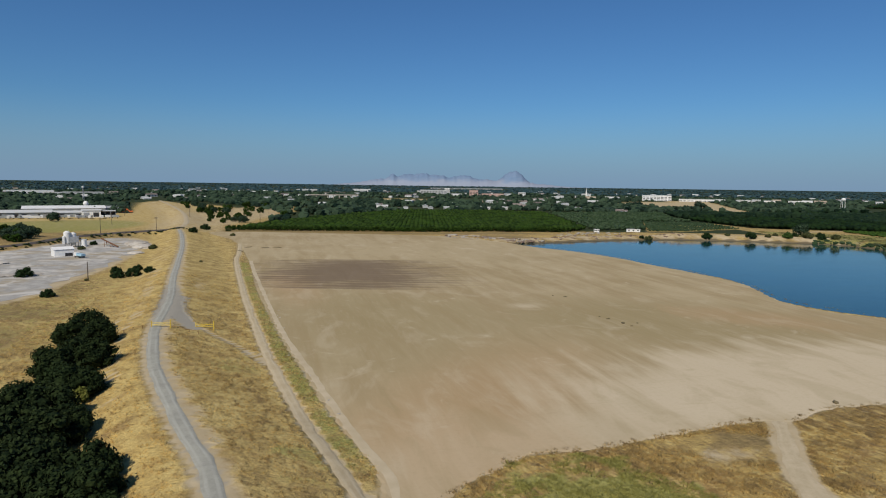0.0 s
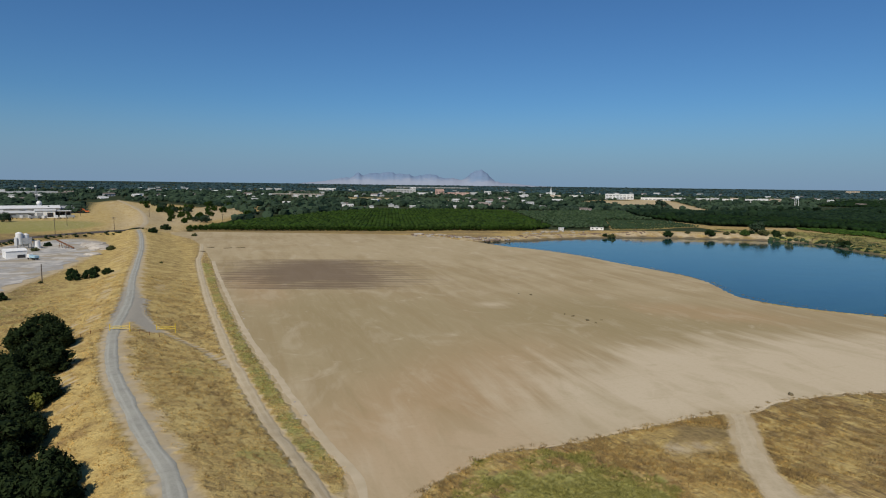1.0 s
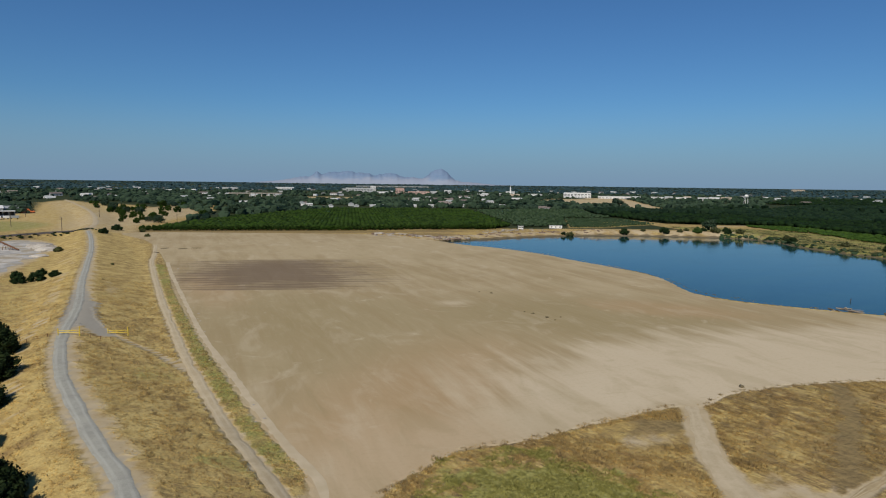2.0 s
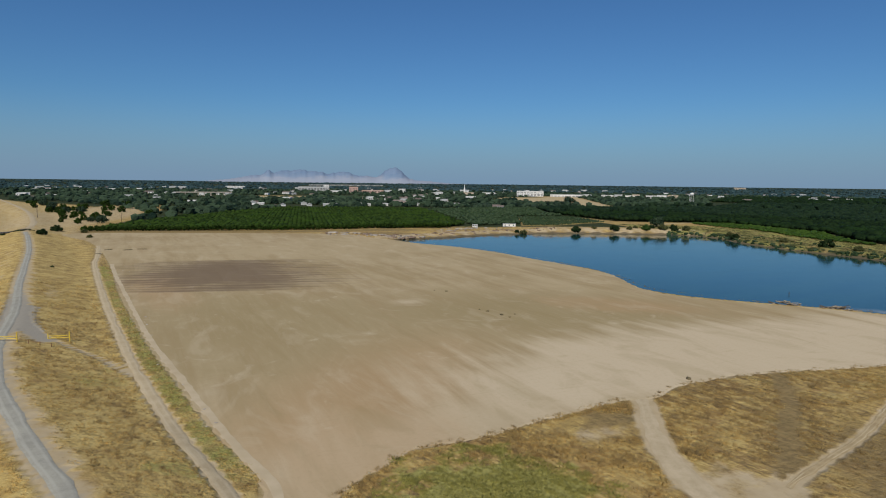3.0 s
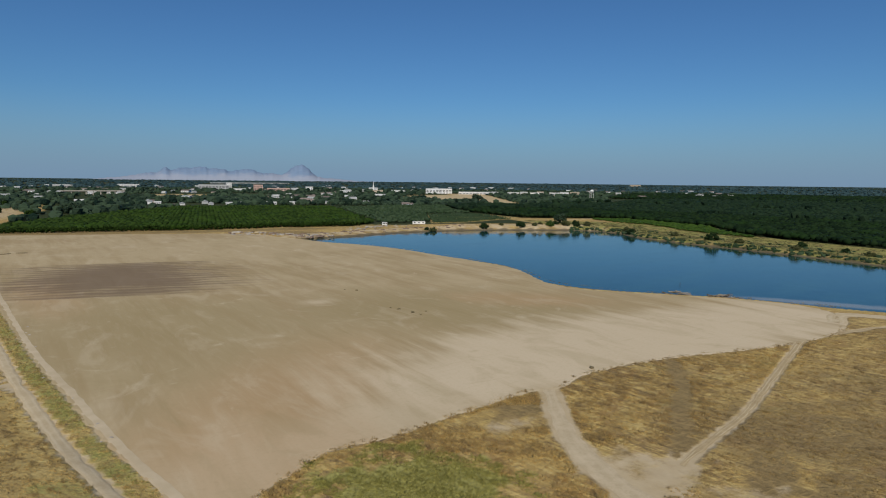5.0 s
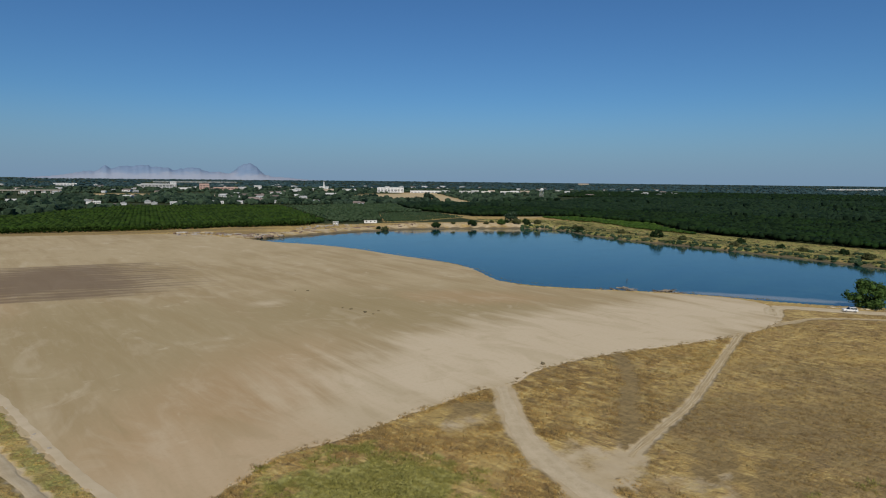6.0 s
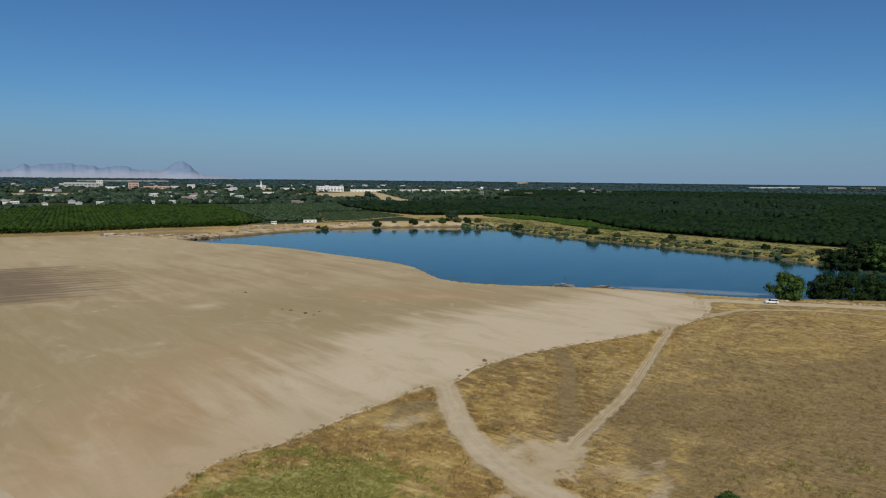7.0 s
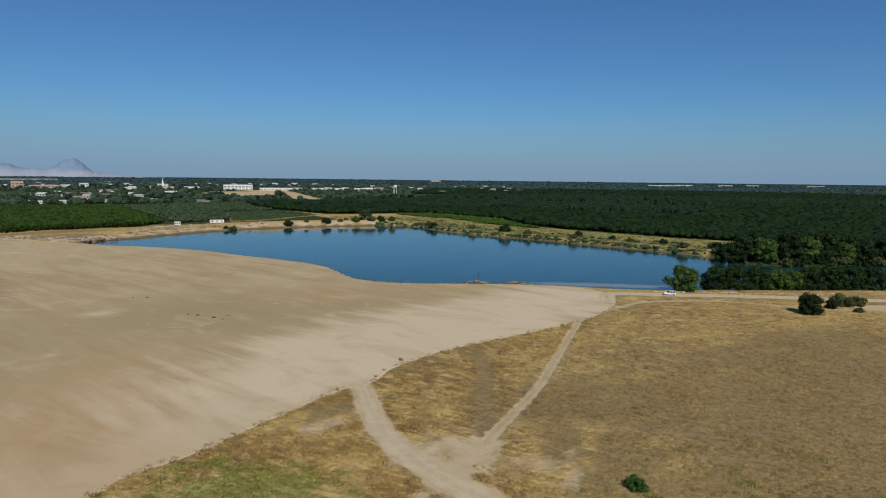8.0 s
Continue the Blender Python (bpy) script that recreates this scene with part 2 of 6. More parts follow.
def tuft_material(name, lift, weight, other):
    """Grass blades in the tones of the ground round them, some lighter, some darker."""
    n = Nodes(name)
    p = n.position()
    col = grass_tone(n, p, n.noise(p, 0.22, 5, 0.6), n.noise(p, 1.6, 6, 0.7))
    col = n.mix(weight, col, other)
    gain = n.ramp(n.island(), 0.0, 1.0, 1.28 * lift, 1.66 * lift)
    n.bump(n.noise(p, 5.0, 4, 0.6), 0.7, 0.12)
    m = n.tree.nodes.new("ShaderNodeVectorMath")
    m.operation = "SCALE"
    n.put(m, 0, col)
    n.put(m, "Scale", gain)
    return see_through(n, n.done(m.outputs[0], 0.95, 0.0, 0.05), m.outputs[0])


def see_through(n, mat, colour):
    """Thin blades: half of the light goes through them."""
    leaf, both = n.tree.nodes.new("ShaderNodeBsdfTranslucent"), n.tree.nodes.new("ShaderNodeMixShader")
    n.put(leaf, "Color", colour)
    both.inputs[0].default_value = 0.5
    n.tree.links.new(n.shader.outputs[0], both.inputs[1])
    n.tree.links.new(leaf.outputs[0], both.inputs[2])
    n.tree.links.new(both.outputs[0], n.tree.nodes["Material Output"].inputs["Surface"])
    return mat


def ground_material():
    n = Nodes("dry_grassland")
    p = n.position()
    mid, fine = n.noise(p, 0.22, 5, 0.6), n.noise(p, 1.6, 6, 0.7)
    col = grass_tone(n, p, mid, fine)
    rough = n.math("MULTIPLY", n.math("SUBTRACT", n.math("ADD", n.math("MULTIPLY", mid, 0.6), n.math("MULTIPLY", fine, 0.4)), 0.5), 1.6)

    def zone(name, tone, most=0.9):
        v = n.math("ADD", n.attr(name), rough)
        return n.mix(n.ramp(v, 0.25, 0.75, 0.0, most), col, tone)

    lain = n.noise(n.mapped(p, (1.9, 1.1, 1e6), -1.1), 1.0, 5, 0.66, 0.9)
    col = zone("brown", n.mix(n.ramp(n.math("ADD", n.math("MULTIPLY", lain, 0.65), n.math("MULTIPLY", fine, 0.35)), 0.38, 0.62), (0.150, 0.112, 0.055), (0.270, 0.198, 0.092)), 0.82)
    col = zone("straw", n.mix(n.ramp(mid, 0.3, 0.7), GRASS_GOLD, GRASS_STRAW), 0.85)
    col = zone("green", n.mix(n.ramp(fine, 0.3, 0.7), WEED_DARK, WEED_LIGHT))
    col = zone("dust", n.mix(mid, SOIL_MID, SOIL_PALE), 0.92)
    col = zone("gravel", n.mix(fine, (0.25, 0.238, 0.205), (0.37, 0.35, 0.30)), 0.88)
    # near-black green, under trees and orchards and in patches on the far bank
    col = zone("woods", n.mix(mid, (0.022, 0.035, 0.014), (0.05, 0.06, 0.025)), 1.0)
    col = zone("mud", n.mix(fine, (0.06, 0.052, 0.034), (0.17, 0.135, 0.085)), 0.9)
    clump = n.noise(n.mapped(p, (1.5, 1.1, 1e6), 0.3), 1.0, 4, 0.55, 0.4)
    rise = n.ramp(n.attr("dust"), 0.25, 0.7, 1.0, 0.12)
    n.bump(n.math("MULTIPLY", rise, n.math("ADD", n.math("MULTIPLY", fine, 0.5), n.math("MULTIPLY", clump, 0.8))), 0.8, 0.5)
    return n.done(col, 0.95, 0.0, 0.1)


def track_material(name, low, high, ruts, worn=0.55):
    """Gravel or dirt with two wheel ruts along the way; across runs from -1 to 1."""
    n = Nodes(name)
    p = n.position()
    mid, fine = n.noise(p, 0.35, 5, 0.6), n.noise(p, 3.0, 6, 0.7)
    col = n.mix(n.ramp(n.math("ADD", n.math("MULTIPLY", mid, 0.6), n.math("MULTIPLY", fine, 0.4)), 0.35, 0.65), low, high)
    off = n.math("ABSOLUTE", n.math("SUBTRACT", n.math("ABSOLUTE", n.attr("across")), 0.5))
    kept = n.ramp(n.noise(p, 0.16, 4, 0.65), 0.36, 0.58, 0.25, 1.0)
    col = n.mix(n.math("MULTIPLY", kept, n.ramp(n.math("ADD", off, n.math("MULTIPLY", mid, 0.3)), 0.20, 0.42, worn, 0.0)), col, ruts)
    n.bump(fine, 0.5, 0.12)
    return n.done(col, 0.95, 0.0, 0.15)


SOIL_MID, SOIL_LIGHT, SOIL_PALE = (0.342, 0.265, 0.147), (0.416, 0.335, 0.203), (0.545, 0.458, 0.322)
SOIL_RED, SOIL_OLIVE, SOIL_DAMP, SOIL_CHALK = (0.40, 0.275, 0.15), (0.30, 0.24, 0.125), (0.150, 0.108, 0.074), (0.55, 0.47, 0.34)
GRASS_GOLD, GRASS_BROWN, GRASS_STRAW, GRASS_DARK = (0.43, 0.305, 0.106), (0.262, 0.186, 0.082), (0.55, 0.425, 0.172), (0.14, 0.105, 0.06)
GRASS_RUST, GRASS_OLIVE = (0.30, 0.195, 0.085), (0.25, 0.213, 0.09)
WEED_DARK, WEED_LIGHT = (0.15, 0.152, 0.045), (0.36, 0.345, 0.11)
M_SOIL, M_GROUND = soil_material(), ground_material()
M_GRAVEL = track_material("grey_gravel", (0.275, 0.27, 0.232), (0.365, 0.36, 0.308), (0.43, 0.425, 0.37))
M_RUTTED = track_material("rutted_grass_track", (0.30, 0.225, 0.12), (0.43, 0.34, 0.20), (0.52, 0.44, 0.29), 0.8)
M_LANE = track_material("dusty_lane", (0.41, 0.335, 0.215), (0.51, 0.425, 0.29), (0.53, 0.445, 0.305), 0.35)
M_DIRT = track_material("pale_dirt", (0.40, 0.32, 0.20), (0.50, 0.42, 0.28), (0.54, 0.465, 0.325))


def water_material():
    n = Nodes("pond_water")
    p = n.position()
    far = n.noise(n.mapped(p, (40, 14, 1e6), 0.4), 1.0, 3)
    col = n.mix(n.ramp(far, 0.35, 0.7), (0.006, 0.038, 0.040), (0.014, 0.060, 0.060))
    shallow = n.math("ADD", n.ellipse(p, 207, 163, 38, 5.5, -0.76), n.math("MULTIPLY", n.math("SUBTRACT", n.noise(p, 0.2, 3), 0.5), 0.8))
    col = n.mix(n.ramp(shallow, -0.1, 0.6, 0.0, 0.8), col, (0.24, 0.23, 0.18))
    n.bump(n.math("ADD", n.noise(p, 0.9, 4), n.math("MULTIPLY", n.noise(p, 0.12, 3), 1.5)), 0.10, 0.2)
    n.shader.inputs["IOR"].default_value = 1.33
    return n.done(col, n.ramp(far, 0.4, 0.65, 0.05, 0.10), 0.0, 0.5)


M_WATER = water_material()
M_PALE_SOIL = simple("pale_wheel_soil", (0.41, 0.335, 0.215), (0.48, 0.40, 0.27), 0.6, 0.95, bump=0.05, world_space=True)
M_HEADLAND = simple("headland_soil", (0.43, 0.352, 0.23), (0.53, 0.445, 0.31), 0.25, 0.95, bump=0.04, world_space=True)
M_LEAF_ORCHARD = foliage("orchard_leaves", (0.010, 0.023, 0.005), (0.033, 0.060, 0.011), (0.030, 0.062, 0.009))
M_LEAF_YOUNG = foliage("young_orchard_leaves", (0.018, 0.036, 0.016), (0.052, 0.080, 0.042), (0.034, 0.060, 0.026))
# Very low albedo puts in the self-shade that closed lumps don't cast.
M_LEAF_DARK = foliage("self_shaded_walnut_leaves", (0.004, 0.011, 0.005), (0.014, 0.029, 0.010), (0.013, 0.032, 0.008), 0.12)
M_LEAF_MID = foliage("almond_leaves", (0.005, 0.014, 0.008), (0.018, 0.034, 0.017), (0.016, 0.034, 0.014), 0.12)
M_LEAF_TOWN = foliage("town_tree_leaves", (0.004, 0.013, 0.010), (0.046, 0.074, 0.043), (0.033, 0.054, 0.036), spread=1.3)
# Far leaves are bluer than near ones: distance haze put into their colour.
M_LEAF_FAR_HAZE = foliage("hazy_far_leaves", (0.018, 0.042, 0.048), (0.046, 0.082, 0.088), (0.036, 0.066, 0.072), 0.02)
M_LEAF_OAK = foliage("oak_leaves", (0.007, 0.014, 0.006), (0.027, 0.040, 0.014), (0.018, 0.030, 0.010))
M_LEAF_YELLOW = foliage("yellow_green_leaves", (0.06, 0.075, 0.015), (0.20, 0.20, 0.05), (0.17, 0.18, 0.04))
M_LEAF_WILLOW = foliage("willow_leaves", (0.018, 0.040, 0.010), (0.068, 0.118, 0.030), (0.048, 0.094, 0.022))
M_LEAF_COTTON = foliage("cottonwood_leaves", (0.006, 0.015, 0.006), (0.028, 0.050, 0.018), (0.020, 0.040, 0.013))
M_LEAF_OLIVE = foliage("olive_leaves", (0.035, 0.045, 0.018), (0.10, 0.11, 0.045), (0.085, 0.09, 0.04))
M_LEAF_CROP = foliage("bright_crop_leaves", (0.020, 0.045, 0.008), (0.045, 0.085, 0.015), (0.042, 0.080, 0.013))
M_BARK = simple("bark", (0.06, 0.045, 0.03), (0.14, 0.11, 0.08), 3.0, 0.95, bump=0.05)
M_TOWN_WHITE = simple("weathered_white_wall", (0.42, 0.43, 0.43), (0.70, 0.70, 0.69), 0.08, 0.7, spread=0.9)
M_WHITE = simple("white_painted_metal", (0.62, 0.62, 0.60), (0.80, 0.80, 0.78), 0.7, 0.5)
M_ROOF = simple("pale_roof", (0.33, 0.34, 0.34), (0.54, 0.545, 0.53), 0.12, 0.6, spread=0.5)
M_GREY = simple("grey_metal", (0.22, 0.23, 0.24), (0.38, 0.39, 0.40), 1.2, 0.5, 0.3)
# Near black: real dark parts, and the unlit inside of doorways and bays.
M_DARK = simple("dark_parts_and_unlit_openings", (0.02, 0.02, 0.022), (0.04, 0.04, 0.042), 1.0, 0.7)
M_PALE_GREY = simple("grey_sheet_and_shaded_wall", (0.24, 0.26, 0.26), (0.34, 0.36, 0.36), 0.05, 0.7)
M_TAN = simple("tan_stucco", (0.38, 0.31, 0.24), (0.50, 0.42, 0.33), 0.5, 0.85)
M_PINK = simple("pink_stucco", (0.45, 0.30, 0.26), (0.55, 0.39, 0.33), 0.3, 0.85)
M_SHINGLE = simple("shingles", (0.12, 0.10, 0.09), (0.24, 0.20, 0.18), 0.6, 0.9)
M_WOOD = simple("weathered_pole_wood", (0.05, 0.04, 0.03), (0.11, 0.09, 0.07), 2.0, 0.9)
M_YELLOW = simple("yellow_painted_steel", (0.55, 0.40, 0.03), (0.70, 0.52, 0.06), 3.0, 0.5)


def hill_material():
    """Bare rock above, dry grass slopes below, broken by gullies; blue haze painted in."""
    n = Nodes("hazy_hillside")
    p = n.position()
    sep = n.tree.nodes.new("ShaderNodeSeparateXYZ")
    n.put(sep, 0, p)
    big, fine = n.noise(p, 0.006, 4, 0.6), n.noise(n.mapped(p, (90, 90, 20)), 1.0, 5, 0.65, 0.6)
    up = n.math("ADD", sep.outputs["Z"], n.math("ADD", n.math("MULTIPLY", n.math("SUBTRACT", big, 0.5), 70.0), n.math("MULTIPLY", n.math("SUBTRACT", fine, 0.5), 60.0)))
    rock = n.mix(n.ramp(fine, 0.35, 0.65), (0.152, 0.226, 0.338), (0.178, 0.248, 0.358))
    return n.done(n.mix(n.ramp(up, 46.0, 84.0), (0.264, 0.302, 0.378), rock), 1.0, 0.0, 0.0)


M_HILL = hill_material()


def yard_material():
    """Pale crushed stone with tan dirt showing through and grey wheel wear."""
    n = Nodes("grey_yard_gravel")
    p = n.position()
    big, mid, fine = n.noise(p, 0.045, 5, 0.6, 0.6), n.noise(p, 0.2, 5, 0.65), n.noise(p, 2.0, 5)
    col = n.mix(n.ramp(mid, 0.35, 0.65), (0.30, 0.29, 0.265), (0.40, 0.385, 0.355))
    col = n.mix(n.ramp(big, 0.48, 0.60, 0.0, 0.7), col, (0.34, 0.28, 0.18))
    col = n.mix(n.ramp(n.noise(p, 0.07, 4, 0.6, 1.0), 0.49, 0.62, 0.0, 0.75), col, (0.57, 0.54, 0.49))
    n.bump(fine, 0.5, 0.1)
    return n.done(col, 0.95, 0.0, 0.15)


M_YARD = yard_material()
M_BALLAST = simple("dark_ballast", (0.05, 0.042, 0.036), (0.10, 0.085, 0.075), 0.8, 0.95, bump=0.1, world_space=True)
M_RUST = simple("rusty_steel", (0.12, 0.055, 0.03), (0.22, 0.11, 0.06), 3.0, 0.8, 0.3)
M_SCRAP = simple("dark_scrap", (0.09, 0.06, 0.045), (0.22, 0.16, 0.12), 1.0, 0.9, world_space=True)
M_ORANGE = simple("orange_paint", (0.55, 0.12, 0.03), (0.65, 0.18, 0.05), 1.0, 0.6)
M_STONE = simple("broken_concrete", (0.30, 0.27, 0.23), (0.52, 0.48, 0.42), 0.9, 0.9, bump=0.08, world_space=True)
M_PALE_BLUE = simple("pale_blue_paint", (0.25, 0.42, 0.55), (0.35, 0.52, 0.62), 1.0, 0.5)
M_GLASS = simple("dark_glass", (0.015, 0.02, 0.025), (0.03, 0.035, 0.04), 0.5, 0.08)
M_TYRE = simple("rubber", (0.015, 0.015, 0.015), (0.03, 0.03, 0.03), 4.0, 0.9)
M_CAR = simple("white_car_paint", (0.72, 0.72, 0.72), (0.80, 0.80, 0.80), 0.5, 0.25)
M_LOG = simple("bleached_driftwood", (0.16, 0.13, 0.10), (0.34, 0.29, 0.23), 2.5, 0.9, bump=0.05)
M_TUFT = tuft_material("golden_grass", 1.02, 0.30, (0.42, 0.325, 0.165))
M_TUFT_STRAW = tuft_material("straw_grass", 1.06, 0.45, GRASS_STRAW)
M_TUFT_BROWN = tuft_material("brown_weeds", 0.86, 0.40, GRASS_BROWN)
M_TUFT_DUN = tuft_material("dun_grass", 0.92, 0.50, (0.31, 0.24, 0.125))
M_WEED = simple("dark_dry_weeds", (0.105, 0.086, 0.046), (0.225, 0.178, 0.100), 1.2, 0.95, world_space=True)
M_TUFT_GREEN = foliage("green_weeds", (0.26, 0.255, 0.072), (0.58, 0.55, 0.18), (0.50, 0.47, 0.145), 0.5, thin=True)

# ---- the lie of the land ----
LEVEE = curve([(10, -120), (-8, 20), (-27, 71), (-41, 94), (-58.6, 123.3), (-69, 145), (-75, 160), (-87, 195), (-105, 239), (-126, 293), (-151, 357),
               (-183, 432), (-208, 488), (-236, 569), (-312, 740), (-421, 954), (-514, 1129), (-660, 1420)], 6)
POND = curve([(52, 442), (66, 417), (83, 398), (96, 379), (107, 356), (115, 331), (125, 306), (133, 284), (134, 265), (131, 249), (129, 236), (130, 226), (136, 214), (148, 203),
              (175, 183), (190, 168), (201, 153), (217, 139), (240, 124), (262, 108), (290, 90), (330, 62), (380, 42), (402, 62), (380, 118),
              (350, 132), (326, 158), (333, 182), (335, 196), (332, 226), (327, 266), (319, 311), (308, 360), (304, 405), (311, 446),
              (299, 474), (276, 485), (228, 496), (195, 499), (160, 495), (124, 483), (96, 468), (74, 458), (60, 453)], 5, True)
FIELD = [(-184, 503), (-150, 441), (-124, 383), (-95, 306), (-73.5, 243), (-55, 194.5), (-41.5, 160), (-29.5, 132.5), (-20, 110), (-12.5, 95), (-8.5, 87), (-7, 76), (-1, 77),
         (3, 83), (8, 88), (13, 93), (25, 96), (39, 102), (52, 107), (58, 109), (64, 109), (76, 116), (100, 120), (137, 121),
         (167, 128), (186, 144), (188, 160), (172, 178), (145, 197.5), (131, 210), (125.5, 225), (126, 240), (129, 256), (129.5, 275), (121, 304),
         (111, 330), (103, 354), (92, 377), (79, 396), (62, 415), (48, 440), (36, 455), (7, 490), (-85, 503)]
WALNUT = np.array([(300, 700), (312, 624), (378, 602), (418, 583), (432, 462), (402, 400), (401, 361), (408, 311), (414, 264), (426, 231), (450, 180), (480, 130), (700, 150), (655, 400), (560, 640), (470, 760), (380, 800), (296, 770)], float)
SAPLINGS = np.array([(186, 560), (214, 560), (292, 608), (290, 640), (292, 704), (224, 694)], float)
DRY = np.array([(392, 1110), (462, 985), (505, 1010), (590, 1270), (720, 1690), (640, 1715), (440, 1560), (370, 1330)], float)
RAIL = curve([(-420, 60), (-330, 230), (-263, 362), (-255, 418), (-241, 452), (-222, 478), (-209, 492)], 6)
TRACK = [(-135, 410), (-118, 356), (-108.5, 323), (-79.5, 243), (-62.5, 198), (-48, 161), (-40, 141.3), (-30, 118.4), (-23.4, 103.7), (-17.4, 91.6), (-13, 82.4), (-9.5, 75), (-4, 62)]
LANE = [(61.2, 108.2), (60, 105), (56, 95.5), (53, 86.8), (51.4, 79), (50.8, 71), (51.3, 64), (52.5, 57), (56, 46)]
SIDE_TRACK = [(63.5, 72.1), (66, 73.4), (72, 76.5), (80, 80.6), (89.5, 85.6), (103, 94.3), (115.5, 102.5), (136, 116), (150, 124.2), (163, 126), (176, 127), (184, 127.5), (197, 122), (211, 111),
              (221, 94), (228, 84), (246, 68), (280, 44)]
POND_ROAD = [(176, 136), (189, 144), (205, 130.5), (224, 115), (241, 99), (261, 79.5), (300, 48)]
LINK = [(-83, 188), (-75, 176), (-67, 166), (-57, 157.5), (-50, 151.5), (-43.5, 143), (-38.5, 137)]
VERGE = [(-102.5, 316), (-75.5, 243), (-52.4, 183), (-39.3, 150), (-25.4, 118), (-16, 97), (-11, 87)]
YARD = curve([(-150, 200), (-155, 254), (-165, 307), (-181, 365), (-198, 410), (-226, 440), (-240, 420), (-248, 350), (-238, 290), (-215, 200), (-190, 150)], 6, True)
WATER_Z = -1.2
field_line, track_line, lane_line = curve(FIELD, 3, True), curve(TRACK, 3), curve(LANE, 3)
side_line, pond_road_line, link_line = curve(SIDE_TRACK, 3), curve(POND_ROAD, 3), curve(LINK, 3)


def land(x, y):
    """Height of the ground at plan points."""
    x, y = np.asarray(x, float), np.asarray(y, float)
    r = np.hypot(x, y)
    z = 0.14 * waves(x, y, 37, 3) + 0.07 * waves(x, y, 9, 4) - 0.10 + 20 * smooth(1500, 4900, r)
    pond = depth_in(x, y, POND)
    far_bank = smooth(280, 300, x + 0.35 * (y - 200)) * smooth(60, 6, -pond) * (pond < 0)
    z = z + far_bank * 1.9 * smooth(-2, 14, -pond) * smooth(80, 160, y)
    z = z + 1.2 * smooth(440, 470, y) * smooth(2, 12, -pond) * smooth(-40, 60, x) * smooth(470, 400, x)
    d, side = line_distance(x, y, LEVEE)
    hill = np.where(side > 0, 1 - smooth(2.0, 19, d), 1 - np.clip((d - 2.5) / 19, 0, 1) ** 0.9)
    z = z + 4.0 * hill * (r < 2500)
    d, _ = line_distance(x, y, RAIL)
    z = np.maximum(z, (0.4 + 2.4 * smooth(300, 490, y)) * (1 - smooth(2.2, 8, d)))
    inner = depth_in(x, y, field_line)
    z = np.where((inner > -1.5) | (depth_in(x, y, YARD) > -2), np.minimum(z, -0.04), z)
    return np.where(pond > -4, np.maximum(np.minimum(z, WATER_Z - 0.40 * pond), -5), z)


def spaced(*runs):
    out = []
    for a, b, step in runs:
        out.append(np.arange(a, b, step))
    return np.unique(np.concatenate(out).round(3))


def stretch(a, b, first, grow=1.12):
    out, s = [a], first
    while abs(out[-1] - a) < abs(b - a):
        out.append(out[-1] + s * (1 if b > a else -1))
        s *= grow
    return np.array(out)


gx = np.unique(np.concatenate([stretch(-480, -6000, 6), spaced((-480, -130, 3.0), (-130, 346, 1.6), (346, 620, 4.0)), stretch(620, 6000, 6)]).round(3))
gy = np.unique(np.concatenate([stretch(30, -6000, 4), spaced((30, 270, 1.6), (270, 520, 2.5), (520, 760, 5.0)), stretch(760, 6000, 7)]).round(3))
GX, GY = np.meshgrid(gx, gy)
FX, FY = GX.ravel(), GY.ravel()
FZ = land(FX, FY)
cols, rows_n = len(gx), len(gy)
q = (np.arange(rows_n - 1)[:, None] * cols + np.arange(cols - 1)).ravel()
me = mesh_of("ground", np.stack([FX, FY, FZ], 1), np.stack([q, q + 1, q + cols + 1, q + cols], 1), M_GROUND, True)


def zone(name, values):
    a = me.attributes.new(name, "FLOAT", "POINT")
    a.data.foreach_set("value", np.asarray(values, np.float32))


def spot(cx, cy, rx, ry, turn=0.0):
    c, s = math.cos(turn), math.sin(turn)
    dx, dy = FX - cx, FY - cy
    return 1 - np.hypot((dx * c + dy * s) / rx, (-dx * s + dy * c) / ry)


near_track = np.minimum.reduce([line_distance(FX, FY, l)[0] - w for l, w in (
    (track_line, 1.2), (lane_line, 2.3), (side_line, 0.9), (pond_road_line, 3.0), (LEVEE[LEVEE[:, 1] < 520], 2.0), (link_line, 0.6), (np.array([(-87, 200), (-84, 190), (-78, 178), (-71, 168), (-67, 163)], float), 2.2))])
pond_in = depth_in(FX, FY, POND)
dust = np.maximum(smooth(1.0, -0.6, near_track), smooth(-1.6, 0.4, depth_in(FX, FY, field_line)))
dust = np.maximum(dust, 0.8 * smooth(-9, 1, depth_in(FX, FY, YARD)))
torn = 0.30 * waves(FX, FY, 7, 71) + 0.25 * waves(FX, FY, 3.6, 72)
dust = np.maximum(dust, 0.62 * smooth(0, 0.7, spot(58, 74, 13, 9) + torn))
dust = np.maximum(dust, 0.50 * smooth(0, 0.8, spot(47, 94, 12, 5, 0.3) + torn))
dust = np.maximum(dust, 0.50 * smooth(0, 0.8, spot(67, 57, 9, 4, 0.5) + 1.8 * torn))
dust = np.maximum(dust, 0.62 * smooth(0, 0.6, spot(50, 62, 9, 8) + torn))
dust = np.maximum(dust, 0.45 * smooth(0, 0.8, spot(62, 62, 12, 9, 0.4) + torn))
dust = np.maximum(dust, 0.9 * smooth(0, 0.5, spot(248, 70, 20, 9, -0.8)))
dust = np.maximum(dust, (0.55 + 0.35 * waves(FX, FY, 16, 74)) * smooth(-26, -14, pond_in) * smooth(440, 450, FY + 0.12 * (FX - 60)) * smooth(330, 300, FX))
